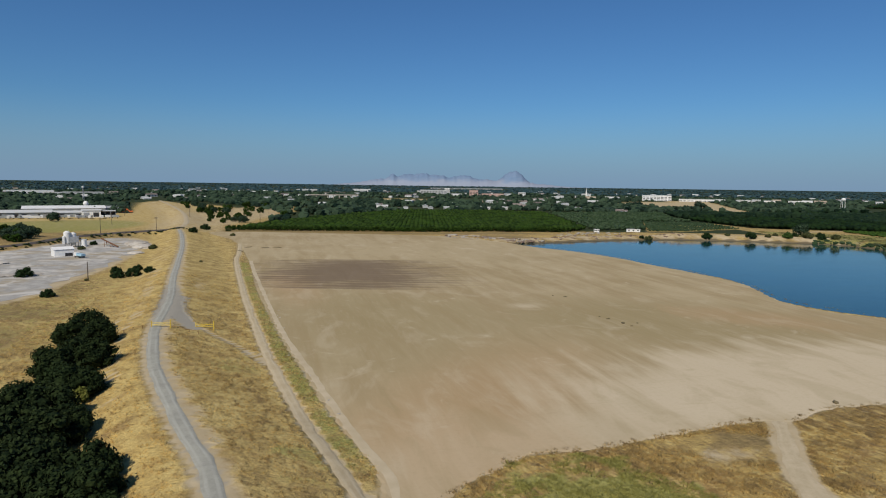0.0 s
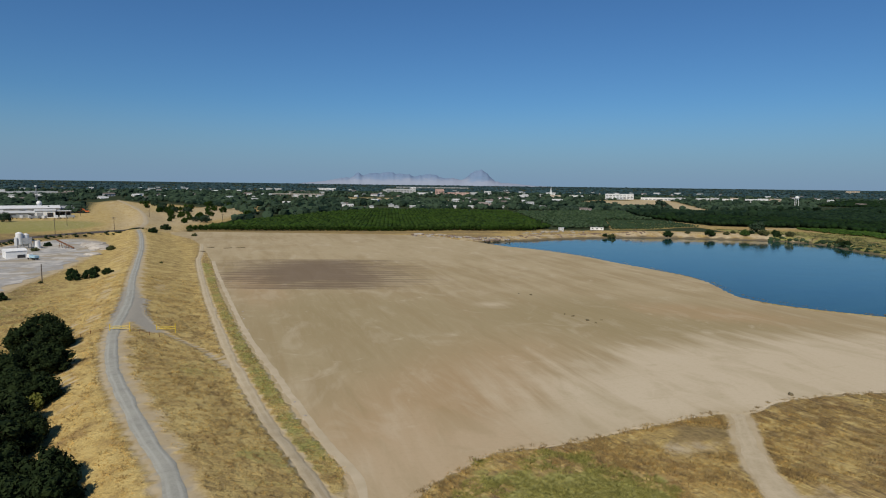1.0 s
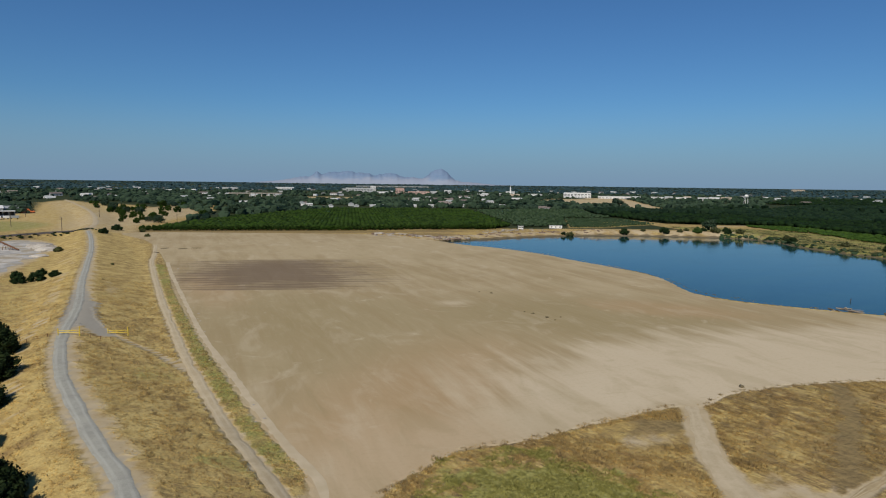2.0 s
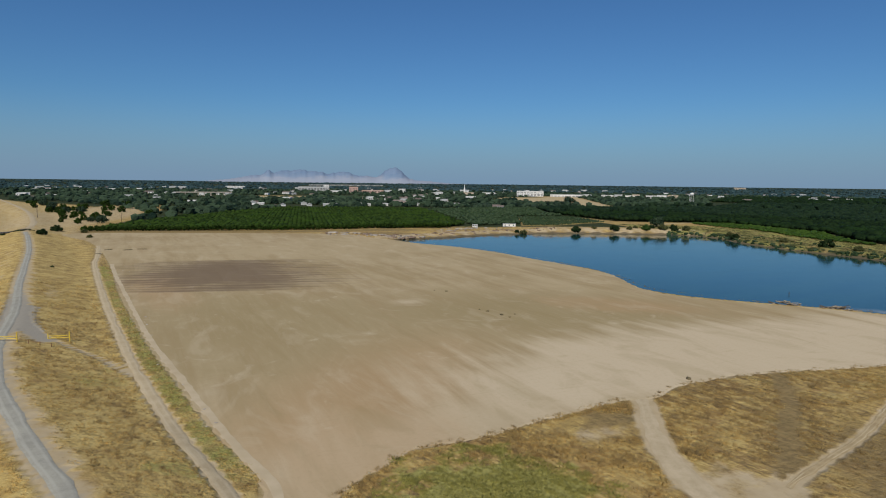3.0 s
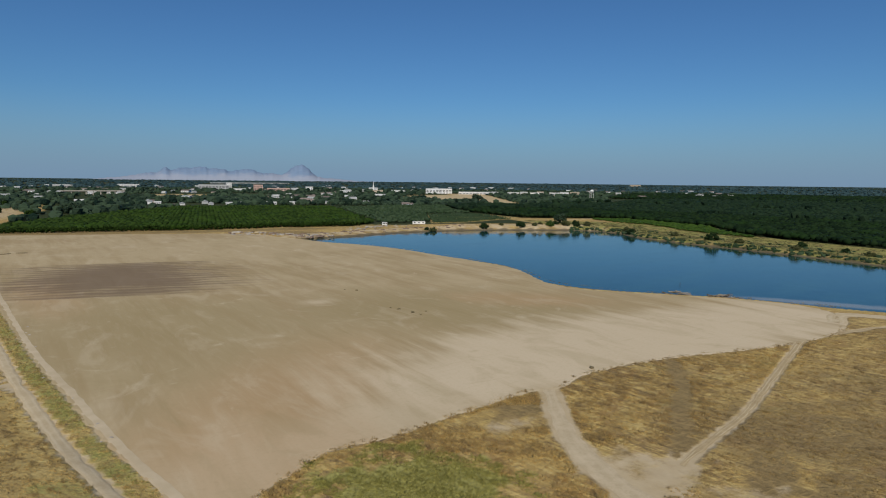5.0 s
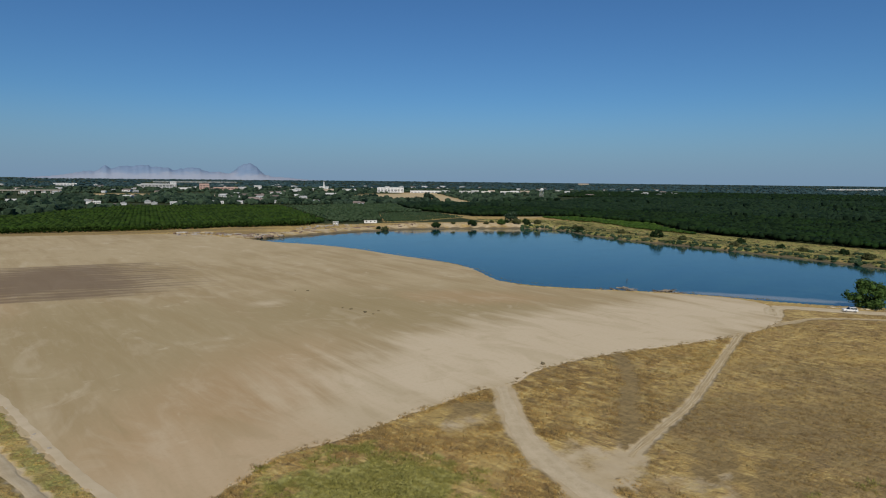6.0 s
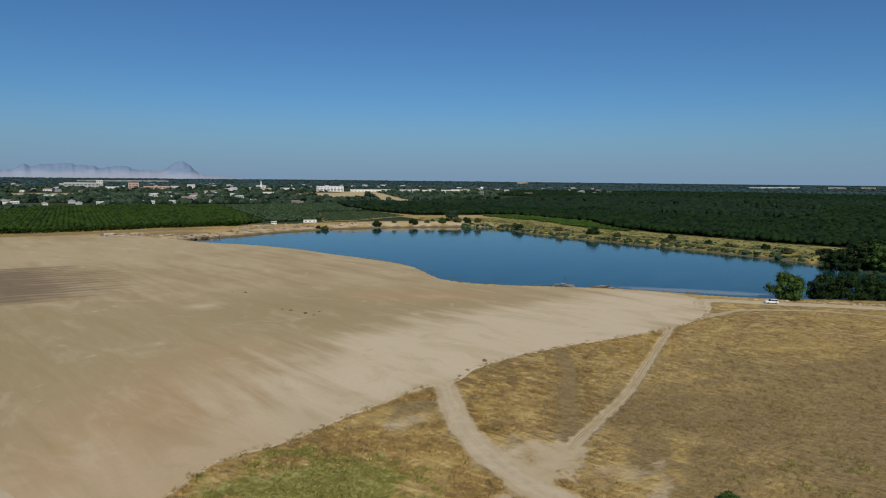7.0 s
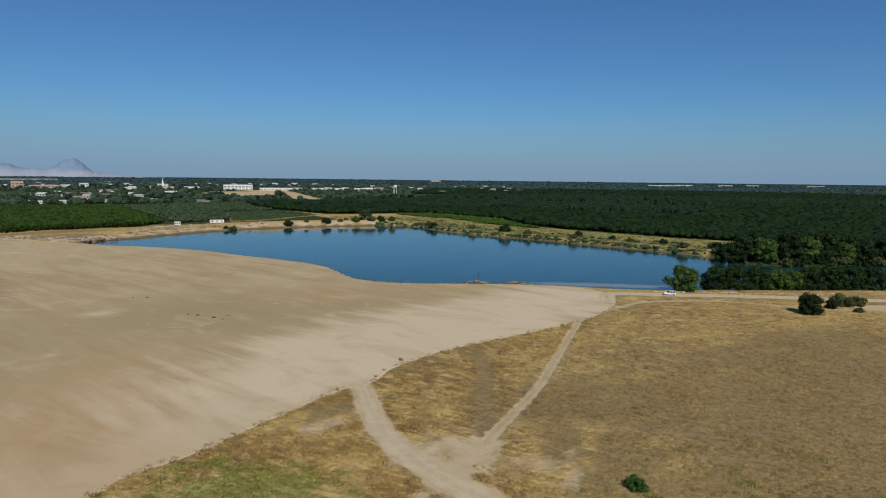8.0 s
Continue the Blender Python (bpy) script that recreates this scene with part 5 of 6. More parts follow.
def open_bay(x, y):
    ob = empty("open_bay", pose(x, y, 0, 0, 0, aim(x, y)), "dark open steel bay beside the white shed", "shed")
    part("roof", boxes((-8, 8, -6, 6, 6.4, 7.2)), M_ROOF, ob)
    # back wall coloured near black for the shade inside the bay
    part("back_wall", boxes((-8, 8, 5, 5.4, -0.3, 6.4)), M_DARK, ob)
    for cx in (-7.5, -2.5, 2.5, 7.5):
        part("post", boxes((cx - 0.2, cx + 0.2, -5.8, -5.4, -0.3, 6.4)), M_GREY, ob)


open_bay(-371, 685)


def loader(x, y, turn):
    """An orange digger: tracks, cab, boom."""
    ob = empty("digger", pose(x, y, 0, 0, 0, turn), "orange digger parked by the sheds", "digger", "diggers")
    for s in (-1, 1):
        part("track", boxes((-2.2, 2.2, s * 1.5 - 0.4, s * 1.5 + 0.4, 0, 1.0), bevel=0.2), M_TYRE, ob)
    part("body", boxes((-2.0, 2.2, -1.4, 1.4, 1.0, 2.6), bevel=0.15), M_ORANGE, ob)
    part("cab", boxes((-0.4, 1.4, -1.3, 0.1, 2.6, 3.7), bevel=0.1), M_GLASS, ob)
    bm = bmesh.new()
    tube(bm, (1.8, 0.5, 2.0), (5.2, 0.5, 5.0), 0.4, 0.3, 6)
    tube(bm, (5.2, 0.5, 5.0), (7.4, 0.5, 1.2), 0.3, 0.25, 6)
    part("boom", bm, M_ORANGE, ob)
    return ob


loader(-398, 770, 20)
loader(-390, 774, 200)
loader(-404, 782, 140)
loader(-450, 800, 100)

# ---- the works yard ----
def batch_plant(x, y):
    ob = empty("batch_plant", pose(x, y, 0.02, 0, 0, aim(x, y)), "white batching plant with silos and a grey hopper", "plant")
    for cx, cy, r, h, mat in ((-2.0, 0.0, 1.9, 9.0, M_WHITE), (1.2, 1.6, 1.7, 8.0, M_WHITE)):
        bm = bmesh.new()
        tube(bm, (cx, cy, 2.6), (cx, cy, h), r, r, 18)
        tube(bm, (cx, cy, h), (cx, cy, h + 0.9), r, r * 0.35, 18)
        tube(bm, (cx, cy, 1.2), (cx, cy, 2.6), r * 0.3, r, 18)
        part("silo", bm, mat, ob, "white silo")
        for k in range(4):
            a = 0.785 + k * 1.571
            part("leg", tube(bmesh.new(), (cx + r * 0.9 * math.cos(a), cy + r * 0.9 * math.sin(a), 0), (cx + r * 0.9 * math.cos(a), cy + r * 0.9 * math.sin(a), 2.8), 0.14, 0.14, 6), M_GREY, ob)
    part("hopper", boxes((-0.4, 4.2, -2.2, 0.8, 2.8, 6.4), bevel=0.1), M_GREY, ob)
    part("hopper_frame", boxes((-0.2, 0.1, -2.0, -1.7, 0, 2.8), (3.7, 4.0, -2.0, -1.7, 0, 2.8), (-0.2, 0.1, 0.3, 0.6, 0, 2.8), (3.7, 4.0, 0.3, 0.6, 0, 2.8)), M_DARK, ob)
    part("control_box", boxes((-4.6, -3.2, -2.6, -0.6, 2.0, 6.8), bevel=0.08), M_WHITE, ob)
    part("tank", tube(bmesh.new(), (6.6, 0, 0), (6.6, 0, 4.4), 1.7, 1.7, 16), M_WHITE, ob, "squat white tank")
    part("pipe", tube(bmesh.new(), (4.2, -1, 4.5), (6.6, 0, 4.6), 0.25, 0.25, 6), M_GREY, ob)


batch_plant(-228, 378)


def yard_shed(x, y):
    w, d, h = 9.2, 8.0, 3.7
    ob = empty("yard_shed", pose(x, y, 0.02, 0, 0, aim(x, y) + 12), "white metal shed with an open dark doorway", "shed")
    part("wall", boxes((-w / 2, w / 2, -d / 2, d / 2, 0, h)), M_WHITE, ob)
    part("roof", gable(bmesh.new(), w, d, h, 1.2, 0.3), M_WHITE, ob)
    # a near-black panel carries the shade of the open doorway
    part("doorway", boxes((0.3, 3.9, -d / 2 - 0.06, -d / 2 + 0.2, 0, 1.7)), M_DARK, ob)
    part("trim", boxes((-w / 2 - 0.08, w / 2 + 0.08, -d / 2 - 0.08, -d / 2 + 0.02, h - 0.25, h)), M_GREY, ob)


yard_shed(-207, 335)


def pole(x, y, h, arms, base=None):
    z = float(sampled(LAND, x, y))
    ob = empty("utility_pole", pose(x, y, z, 0, 0, aim(x, y) + 15), "weathered wooden utility pole with a cross-arm" if arms else "bare weathered wooden pole", "pole", "utility poles")
    part("pole", tube(bmesh.new(), (0, 0, -0.5), (0, 0, h), 0.22, 0.15, 8), M_WOOD, ob)
    for k in range(arms):
        part("cross_arm", boxes((-1.3, 1.3, -0.08, 0.08, h - 0.7 - k * 0.9, h - 0.55 - k * 0.9)), M_WOOD, ob)
        for cx in (-1.1, -0.4, 0.4, 1.1):
            part("insulator", tube(bmesh.new(), (cx, 0, h - 0.55 - k * 0.9), (cx, 0, h - 0.3 - k * 0.9), 0.06, 0.05, 6), M_GREY, ob)


for row in ((-147.4, 254.8, 7.6, 0), (-250.7, 452, 13.5, 2), (-232, 500, 12.0, 2), (-243, 327, 6.0, 0), (-300, 560, 12, 1), (-360, 700, 12, 1), (-262, 640, 12, 1), (-182, 615, 9, 1)):
    pole(*row)


def conveyor(x, y):
    ob = empty("conveyor", pose(x, y, 0.02, 0, 0, -28), "rusty inclined conveyor over a gravel heap", "conveyor")
    bm = bmesh.new()
    tube(bm, (-8, 0, 4.8), (8, 0, 0.6), 0.45, 0.45, 6)
    part("boom", bm, M_RUST, ob)
    for cx, z in ((-4, 3.6), (2, 2.0)):
        for s in (-1, 1):
            part("leg", tube(bmesh.new(), (cx, s * 1.0, 0), (cx, s * 0.3, z), 0.14, 0.14, 6), M_RUST, ob)


conveyor(-206, 381)


def heap(x, y, r, h, mat, label, seed):
    bm = bmesh.new()
    bmesh.ops.create_icosphere(bm, subdivisions=3, radius=1.0)
    for v in bm.verts:
        d = v.co.copy()
        k = 1 + 0.25 * noise.noise(d * 2 + Vector((seed, 0, 0))) + 0.1 * noise.noise(d * 6 + Vector((seed, 3, 0)))
        v.co = Vector((d.x * r * k, d.y * r * k * 0.75, max(-0.2, d.z) * h * k))
    ob = part("mound", bm, mat)
    ob.matrix_basis = pose(x, y, 0.0)
    return tagged(ob, label, "mound", "mounds of earth and gravel")


for k, (x, y, r, h) in enumerate(((8, 497, 5, 1.4), (24, 490, 6, 1.6), (44, 474, 5, 1.3), (62, 464, 4, 1.0), (95, 500, 6, 1.2), (118, 528, 6, 1.6), (140, 530, 4, 1.2), (80, 480, 4, 0.9))):
    heap(x, y, r, h, M_PALE_SOIL if k % 3 else M_STONE, "mound of pale dug earth at the far shore", k + 20)
for k, (x, y, r, h) in enumerate(((-193, 392, 7, 2.6), (-184, 378, 6, 2.0), (-200, 402, 8, 2.2), (-175, 350, 5, 1.2), (-222, 300, 10, 1.1), (-216, 280, 8, 0.8), (-188, 262, 6, 0.8), (-180, 268, 5, 0.7))):
    heap(x, y, r, h, M_STONE, "pale heap of gravel and broken concrete in the yard", k)


def truck(x, y, turn):
    ob = empty("truck", pose(x, y, 0.02, 0, 0, turn), "white truck with a pale blue load bed", "truck")
    part("cab", boxes((1.6, 3.4, -1.1, 1.1, 0.7, 2.7), bevel=0.15), M_WHITE, ob)
    part("windscreen", boxes((3.36, 3.46, -0.9, 0.9, 1.7, 2.5)), M_GLASS, ob)
    part("bed", boxes((-3.4, 1.4, -1.2, 1.2, 1.0, 2.2), bevel=0.08), M_PALE_BLUE, ob)
    part("chassis", boxes((-3.4, 3.3, -0.6, 0.6, 0.5, 0.9)), M_DARK, ob)
    for wx in (-2.4, -1.2, 2.5):
        for s in (-1, 1):
            part("wheel", tube(bmesh.new(), (wx, s * 0.75, 0.5), (wx, s * 1.12, 0.5), 0.5, 0.5, 14), M_TYRE, ob)


truck(-193, 327, 150)


# ---- gates on the levee ----
def gate(x0, y0, x1, y1, label):
    w = math.hypot(x1 - x0, y1 - y0)
    z = float(land(np.array([(x0 + x1) / 2]), np.array([(y0 + y1) / 2]))[0])
    ob = empty("gate", pose(x0, y0, z, 0, 0, math.degrees(math.atan2(y1 - y0, x1 - x0))), label, "gate", "yellow gates")
    for cx, h in ((0, 1.7), (w, 2.0)):
        part("post", tube(bmesh.new(), (cx, 0, -0.5), (cx, 0, h), 0.11, 0.11, 10), M_YELLOW, ob)
    for z0 in (0.55, 1.1):
        part("bar", tube(bmesh.new(), (0, 0, z0), (w, 0, z0), 0.08, 0.08, 8), M_YELLOW, ob)
    part("brace", tube(bmesh.new(), (0, 0, 0.55), (w * 0.9, 0, 1.1), 0.05, 0.05, 6), M_YELLOW, ob)


gate(-75.0, 157.0, -70.2, 157.3, "yellow steel bar gate across the gravel road")
gate(-66.6, 164.6, -61.9, 165.0, "yellow steel bar gate beside the levee road")


def cable(x0, y0, x1, y1):
    ob = empty("cable_fence", pose(0, 0, 0), "low rusty cable strung between short posts", "fence")
    n = 4
    for k in range(n):
        x, y = x0 + (x1 - x0) * k / (n - 1), y0 + (y1 - y0) * k / (n - 1)
        z = float(sampled(LAND, x, y))
        part("post", tube(bmesh.new(), (x, y, z - 0.4), (x, y, z + 0.9), 0.07, 0.07, 6), M_RUST, ob)
        if k:
            part("cable", tube(bmesh.new(), last, (x, y, z + 0.7), 0.03, 0.03, 5), M_RUST, ob)
        last = (x, y, z + 0.7)


cable(-70.2, 157.3, -63.0, 157.2)
cable(-81.0, 154.6, -75.0, 157.0)


# ---- the car and the small white building at the pond ----
def car(x, y, turn):
    z = float(sampled(LAND, x, y)) + 0.14
    ob = empty("car", pose(x, y, z, 0, 0, turn) @ Matrix.Diagonal((0.92, 0.95, 1.0, 1)), "white station wagon parked on the dirt road", "car")
    bm = box(bmesh.new(), -2.35, 2.35, -0.9, 0.9, 0.32, 1.0, 0.12)
    part("body", bm, M_CAR, ob)
    bm = bmesh.new()
    lo = [bm.verts.new(p) for p in ((-2.2, -0.85, 0.98), (1.1, -0.85, 0.98), (1.1, 0.85, 0.98), (-2.2, 0.85, 0.98))]
    hi = [bm.verts.new(p) for p in ((-1.9, -0.7, 1.52), (0.3, -0.7, 1.52), (0.3, 0.7, 1.52), (-1.9, 0.7, 1.52))]
    for k in range(4):
        bm.faces.new((lo[k], lo[(k + 1) % 4], hi[(k + 1) % 4], hi[k]))
    bm.faces.new(hi)
    bm.faces.new(lo[::-1])
    part("cabin_glass", bm, M_GLASS, ob, "dark car windows")
    part("roof", box(bmesh.new(), -1.95, 0.35, -0.74, 0.74, 1.5, 1.58, 0.03), M_CAR, ob)
    for px in (-1.95, -0.85, 0.2):
        for s in (-1, 1):
            part("pillar", tube(bmesh.new(), (px - 0.1, s * 0.85, 0.98), (px, s * 0.72, 1.52), 0.06, 0.06, 5), M_CAR, ob)
    for wx in (-1.45, 1.45):
        for s in (-1, 1):
            w = part("wheel", tube(bmesh.new(), (wx, s * 0.72, 0.33), (wx, s * 0.93, 0.33), 0.33, 0.33, 18), M_TYRE, ob)
            part("rim", tube(bmesh.new(), (wx, s * 0.90, 0.33), (wx, s * 0.95, 0.33), 0.2, 0.2, 12), M_GREY, w)
    for s in (-1, 1):
        part("headlight", box(bmesh.new(), 2.3, 2.38, s * 0.65 - 0.18, s * 0.65 + 0.18, 0.7, 0.85), M_GREY, ob)
        part("tail_light", box(bmesh.new(), -2.38, -2.3, s * 0.7 - 0.12, s * 0.7 + 0.12, 0.75, 0.95), M_RUST, ob)


car(204.5, 130.0, 141)


def trailer(x, y, w, label):
    z = float(sampled(LAND, x, y))
    ob = empty("site_cabin", pose(x, y, z, 0, 0, aim(x, y) + 6), label, "cabin")
    part("wall", boxes((-w / 2, w / 2, -1.6, 1.6, 0.3, 2.6), bevel=0.05), M_WHITE, ob)
    part("roof", boxes((-w / 2 - 0.2, w / 2 + 0.2, -1.8, 1.8, 2.6, 2.8)), M_ROOF, ob)
    for cx in (-w * 0.33, 0.0, w * 0.33):
        part("window", boxes((cx - 0.6, cx + 0.6, -1.66, -1.5, 1.2, 2.0)), M_GLASS, ob)
    for cx in (-w * 0.42, w * 0.42):
        part("support", boxes((cx - 0.3, cx + 0.3, -1.3, 1.3, -0.3, 0.3)), M_GREY, ob)


trailer(167, 544, 11.5, "long white site cabin on the far bank")
# A low white heap on the bank, built with the cabin's shape.
trailer(134, 541, 4.6, "small white cabin shape in place of a low pale heap")


def log_pile(x, y, n, spread, seed, label):
    r = random.Random(seed)
    z = float(sampled(LAND, x, y))
    ob = empty("driftwood", pose(x, y, max(z, WATER_Z), 0, 0, -38), label, "driftwood")
    for k in range(n):
        a, h = r.uniform(-0.6, 0.6), 0.2 + 0.3 * (k % 4)
        c = Vector((r.uniform(-spread, spread) * (1.15 - 0.25 * (k % 4)), r.uniform(-0.6, 0.6), h))
        d = Vector((math.cos(a), math.sin(a), r.uniform(-0.25, 0.3))) * r.uniform(0.8, 2.4)
        part("log", tube(bmesh.new(), c - d, c + d, r.uniform(0.14, 0.3), r.uniform(0.06, 0.14), 7), M_WOOD if k % 3 == 1 else M_LOG, ob)


log_pile(175, 180.8, 26, 4.5, 3, "pile of bleached driftwood logs at the waterline")
log_pile(160.5, 189.5, 16, 4.0, 4, "scattered driftwood along the shore")

def snag(x, y):
    """A dead branch standing out of the pond."""
    ob = empty("snag", pose(x, y, WATER_Z), "dark dead branch standing out of the pond", "snag")
    part("stem", tube(bmesh.new(), (0, 0, -2.0), (0.1, 0, 1.1), 0.16, 0.07, 7), M_WOOD, ob)
    part("twig", tube(bmesh.new(), (0.05, 0, 0.4), (0.6, 0.2, 0.9), 0.07, 0.03, 6), M_WOOD, ob)
    part("twig", tube(bmesh.new(), (0.05, 0, 0.2), (-0.5, -0.2, 0.7), 0.07, 0.03, 6), M_WOOD, ob)


snag(182, 213)

# ---- single trees and bushes ----
ROUND = tree_proto("round_tree", 6.9, 3.6, M_LEAF_OAK, 71, "round dark green tree at the edge of dry grass", leaf=0.28, clumps=34, per=90, foot=0.02)
plant(ROUND, 214.5, 86.0, 1.0, 30, 0.1, True)
plant(ROUND, 229, 84.5, 0.5, 200, 0.1)
BUSHES = [tree_proto("bush", 2.6, 2.3, mat, 81 + k, label, "bush", leaf=0.2, clumps=26, per=80, foot=0.0, trunk=0.06) for k, (mat, label) in enumerate((
    (M_LEAF_COTTON, "dark green rounded bush on dry ground"), (M_LEAF_WILLOW, "bright green bush on dry ground"), (M_LEAF_OLIVE, "olive-green straggly bush in dry grass")))]
YARD_BUSHES = [
    (-177.7, 261, 1.5, 0), (-140, 217, 1.0, 0), (-146, 274, 1.1, 0), (-134, 265, 1.35, 0), (-138, 261, 1.15, 0), (-140, 282, 1.0, 0), (-128, 268, 0.9, 0),
    (-147, 253, 0.35, 2), (71.2, 48.8, 0.62, 1), (238, 85, 1.5, 2), (243, 82, 1.2, 2), (231, 77, 0.6, 2), (-175, 372, 1.0, 2), (-214, 365, 0.8, 2),
    (-222, 392, 1.0, 0)]
FAR_SHORE_BUSHES = [
    (214, 502, 1.6, 0), (248, 499, 1.8, 0), (276, 495, 1.6, 1), (290, 492, 1.6, 2), (298, 486, 1.2, 0), (306, 482, 1.4, 2), (262, 498, 1.0, 2), (284, 500, 1.2, 0), (270, 503, 0.9, 2),
    (232, 505, 0.8, 2), (300, 492, 1.5, 0),
    (165, 496, 1.3, 2), (160, 498, 0.9, 0), (328, 353, 2.0, 0), (356, 304, 1.4, 0), (330, 330, 1.2, 2), (335, 290, 1.0, 2), (352, 270, 1.1, 0),
    (345, 250, 1.0, 2), (361, 236, 1.2, 0), (322, 385, 1.2, 2), (312, 425, 1.5, 0), (318, 440, 1.3, 2)]
BANK_BUSHES = [
    (345, 212, 1.3, 2), (372, 208, 1.2, 2), (356, 196, 1.6, 0), (341, 188, 1.2, 2), (-190, 470, 1.5, 0), (-200, 520, 1.7, 0), (-178, 512, 1.0, 2),
    (-160, 470, 0.8, 2), (-118, 300, 0.3, 2), (335, 146, 1.4, 2), (350, 137, 1.3, 0), (362, 130, 1.5, 2), (374, 122, 1.4, 0), (384, 114, 1.4, 2),
    (345, 141, 1.1, 0), (357, 134, 1.2, 2), (368, 127, 1.2, 0), (380, 120, 1.5, 2), (392, 124, 1.5, 0)]
done = set()
for k, (x, y, s, kind) in enumerate(YARD_BUSHES + FAR_SHORE_BUSHES + BANK_BUSHES):
    plant(BUSHES[kind], x, y, s, k * 77, 0.05, kind not in done)
    done.add(kind)

YELLOW = tree_proto("yellow_bush", 3.4, 2.2, M_LEAF_YELLOW, 88, "yellow-green shrub in front of dark oaks", "bush", leaf=0.2, clumps=16, per=70, foot=0.0, trunk=0.08)
plant(YELLOW, -66, 109, 1.0, 0, 0.1, True)
# larger trees of the middle distance
FIELD_OAK = tree_proto("field_tree", 11.0, 6.5, M_LEAF_TOWN, 91, "broad dark tree standing alone in dry land", leaf=0.6, clumps=30, per=40, foot=0.1)
FIELD_OAK_B = tree_proto("field_tree", 9.0, 5.4, M_LEAF_ORCHARD, 92, "green field tree on a dry slope", leaf=0.55, clumps=26, per=40, foot=0.12)
for k, (x, y, s) in enumerate(((-155, 767, 1.25), (426, 1035, 1.6), (395, 1010, 1.0), (372, 1000, 0.9), (311, 537, 0.95), (-379, 602, 0.85), (-163, 790, 0.9))):
    plant(FIELD_OAK, x, y, s, k * 50, 0.2, k == 0)
tree_rng = random.Random(8)
first = True
for k in range(34):
    x, y = tree_rng.uniform(-330, -185), tree_rng.uniform(610, 1150)
    if abs(x + 205 + (y - 610) * 0.17) > 62 or line_distance(np.array([x]), np.array([y]), LEVEE)[0][0] < 28:
        continue
    plant(FIELD_OAK_B, x, y, tree_rng.uniform(0.5, 1.1), k * 40, 0.2, first, group="trees on the dry slope")
    first = False
for k in range(40):
    y = tree_rng.uniform(600, 1080)
    i = int(np.argmin(np.abs(LEVEE[:, 1] - y)))
    plant(FIELD_OAK_B if k % 3 else FIELD_OAK, LEVEE[i, 0] + tree_rng.uniform(24, 58), y, tree_rng.uniform(0.4, 0.85), k * 53, 0.2, group="trees below the far levee")
hedge_rng = random.Random(9)
for k in range(30):
    t = k / 29
    plant(FIELD_OAK_B if k % 2 else FIELD_OAK, -282 - 45 * t + hedge_rng.uniform(-7, 7), 414 + 58 * t + hedge_rng.uniform(-14, 14), hedge_rng.uniform(0.4, 0.85), k * 31, 0.2, group="hedge by the railway")


# ---- rubble, clods and grass ----
def along(line, n, off, r):
    p = curve(line, 1.0)
    k = r.randint(0, len(p), n)
    return p[k] + r.randn(n, 2) * off


def grounded(xy, lift):
    return np.column_stack([xy, np.maximum(sampled(LAND, xy[:, 0], xy[:, 1]), -0.05) + lift])


rs = np.random.RandomState(40)
near_edge = [(-1, 78), (8, 88), (13, 93), (25, 96), (39, 102), (52, 107), (57, 109)]
right_edge = [(64, 109), (76, 116), (100, 120), (137, 121), (167, 128), (188, 146)]
xy = np.vstack([along(near_edge, 260, 0.6, rs), along(right_edge, 340, 0.7, rs)])
s = 0.05 + 0.17 * rs.rand(len(xy)) ** 3
scattered("clods", LUMPS_SMALL, grounded(xy, 0.03), np.stack([s * 1.4, s * 1.2, s], 1), M_PALE_SOIL, "pale earth clods and stones along the field edge", "clods", False, 2)
xy = np.vstack([along(near_edge, 110, 0.4, rs), along(right_edge, 170, 0.45, rs), along([(201, 153), (175, 182), (148, 202), (131, 226), (131, 250), (133, 266), (124, 305), (106, 356), (83, 397), (60, 428)], 300, 0.8, rs)])
edge_xy, edge_size = xy, 0.22 + 0.42 * rs.rand(len(xy)) ** 2
xy = np.array([(46.2, 230.4), (52.5, 192.7), (55.5, 186.5), (50.5, 195.5), (57.0, 183.0), (77.7, 118.4), (42, 233), (60, 187), (-123, 390), (-112, 388), (-105, 391), (-121, 368)])
scattered("soil_lumps", LUMPS_SMALL, grounded(xy, 0.15), np.array([(0.7, 0.6, 0.4)] * 3 + [(0.4, 0.4, 0.3)] * 2 + [(0.9, 0.7, 0.4)] + [(0.4, 0.3, 0.2)] * 2 + [(3.5, 1.2, 0.35)] * 4), M_WEED, "dark clumps lying on the bare field", "clods", False, 4)
xy = np.vstack([along([(5, 490), (20, 486), (40, 468), (58, 456), (80, 466)], 110, 4.0, rs), along([(95, 500), (125, 530), (150, 530)], 70, 5.0, rs)])
s = 0.3 + 1.3 * rs.rand(len(xy)) ** 3
scattered("rubble", LUMPS_SMALL, grounded(xy, 0.1), np.stack([s * 1.8, s, s * 0.7], 1), M_STONE, "pale concrete rubble and slabs at the far shore", "rubble", False, 5)
xy = np.vstack([along([(2, 494), (20, 488), (42, 470), (58, 452), (72, 464)], 120, 4.0, rs), along([(75, 468), (110, 490), (150, 506), (200, 508)], 70, 4.0, rs)])
s = 0.3 + 1.2 * rs.rand(len(xy)) ** 2
scattered("scrap", LUMPS_SMALL, grounded(xy, 0.1), np.stack([s * 2.0, s, s * 0.7], 1), M_SCRAP, "brown scrap and dark debris at the far shore", "scrap", False, 6)
xy = along([(206, 138.5), (218, 128.5), (231, 117), (243, 107.5), (262, 93.5)], 170, 0.7, rs)
s = 0.12 + 0.34 * rs.rand(len(xy)) ** 2
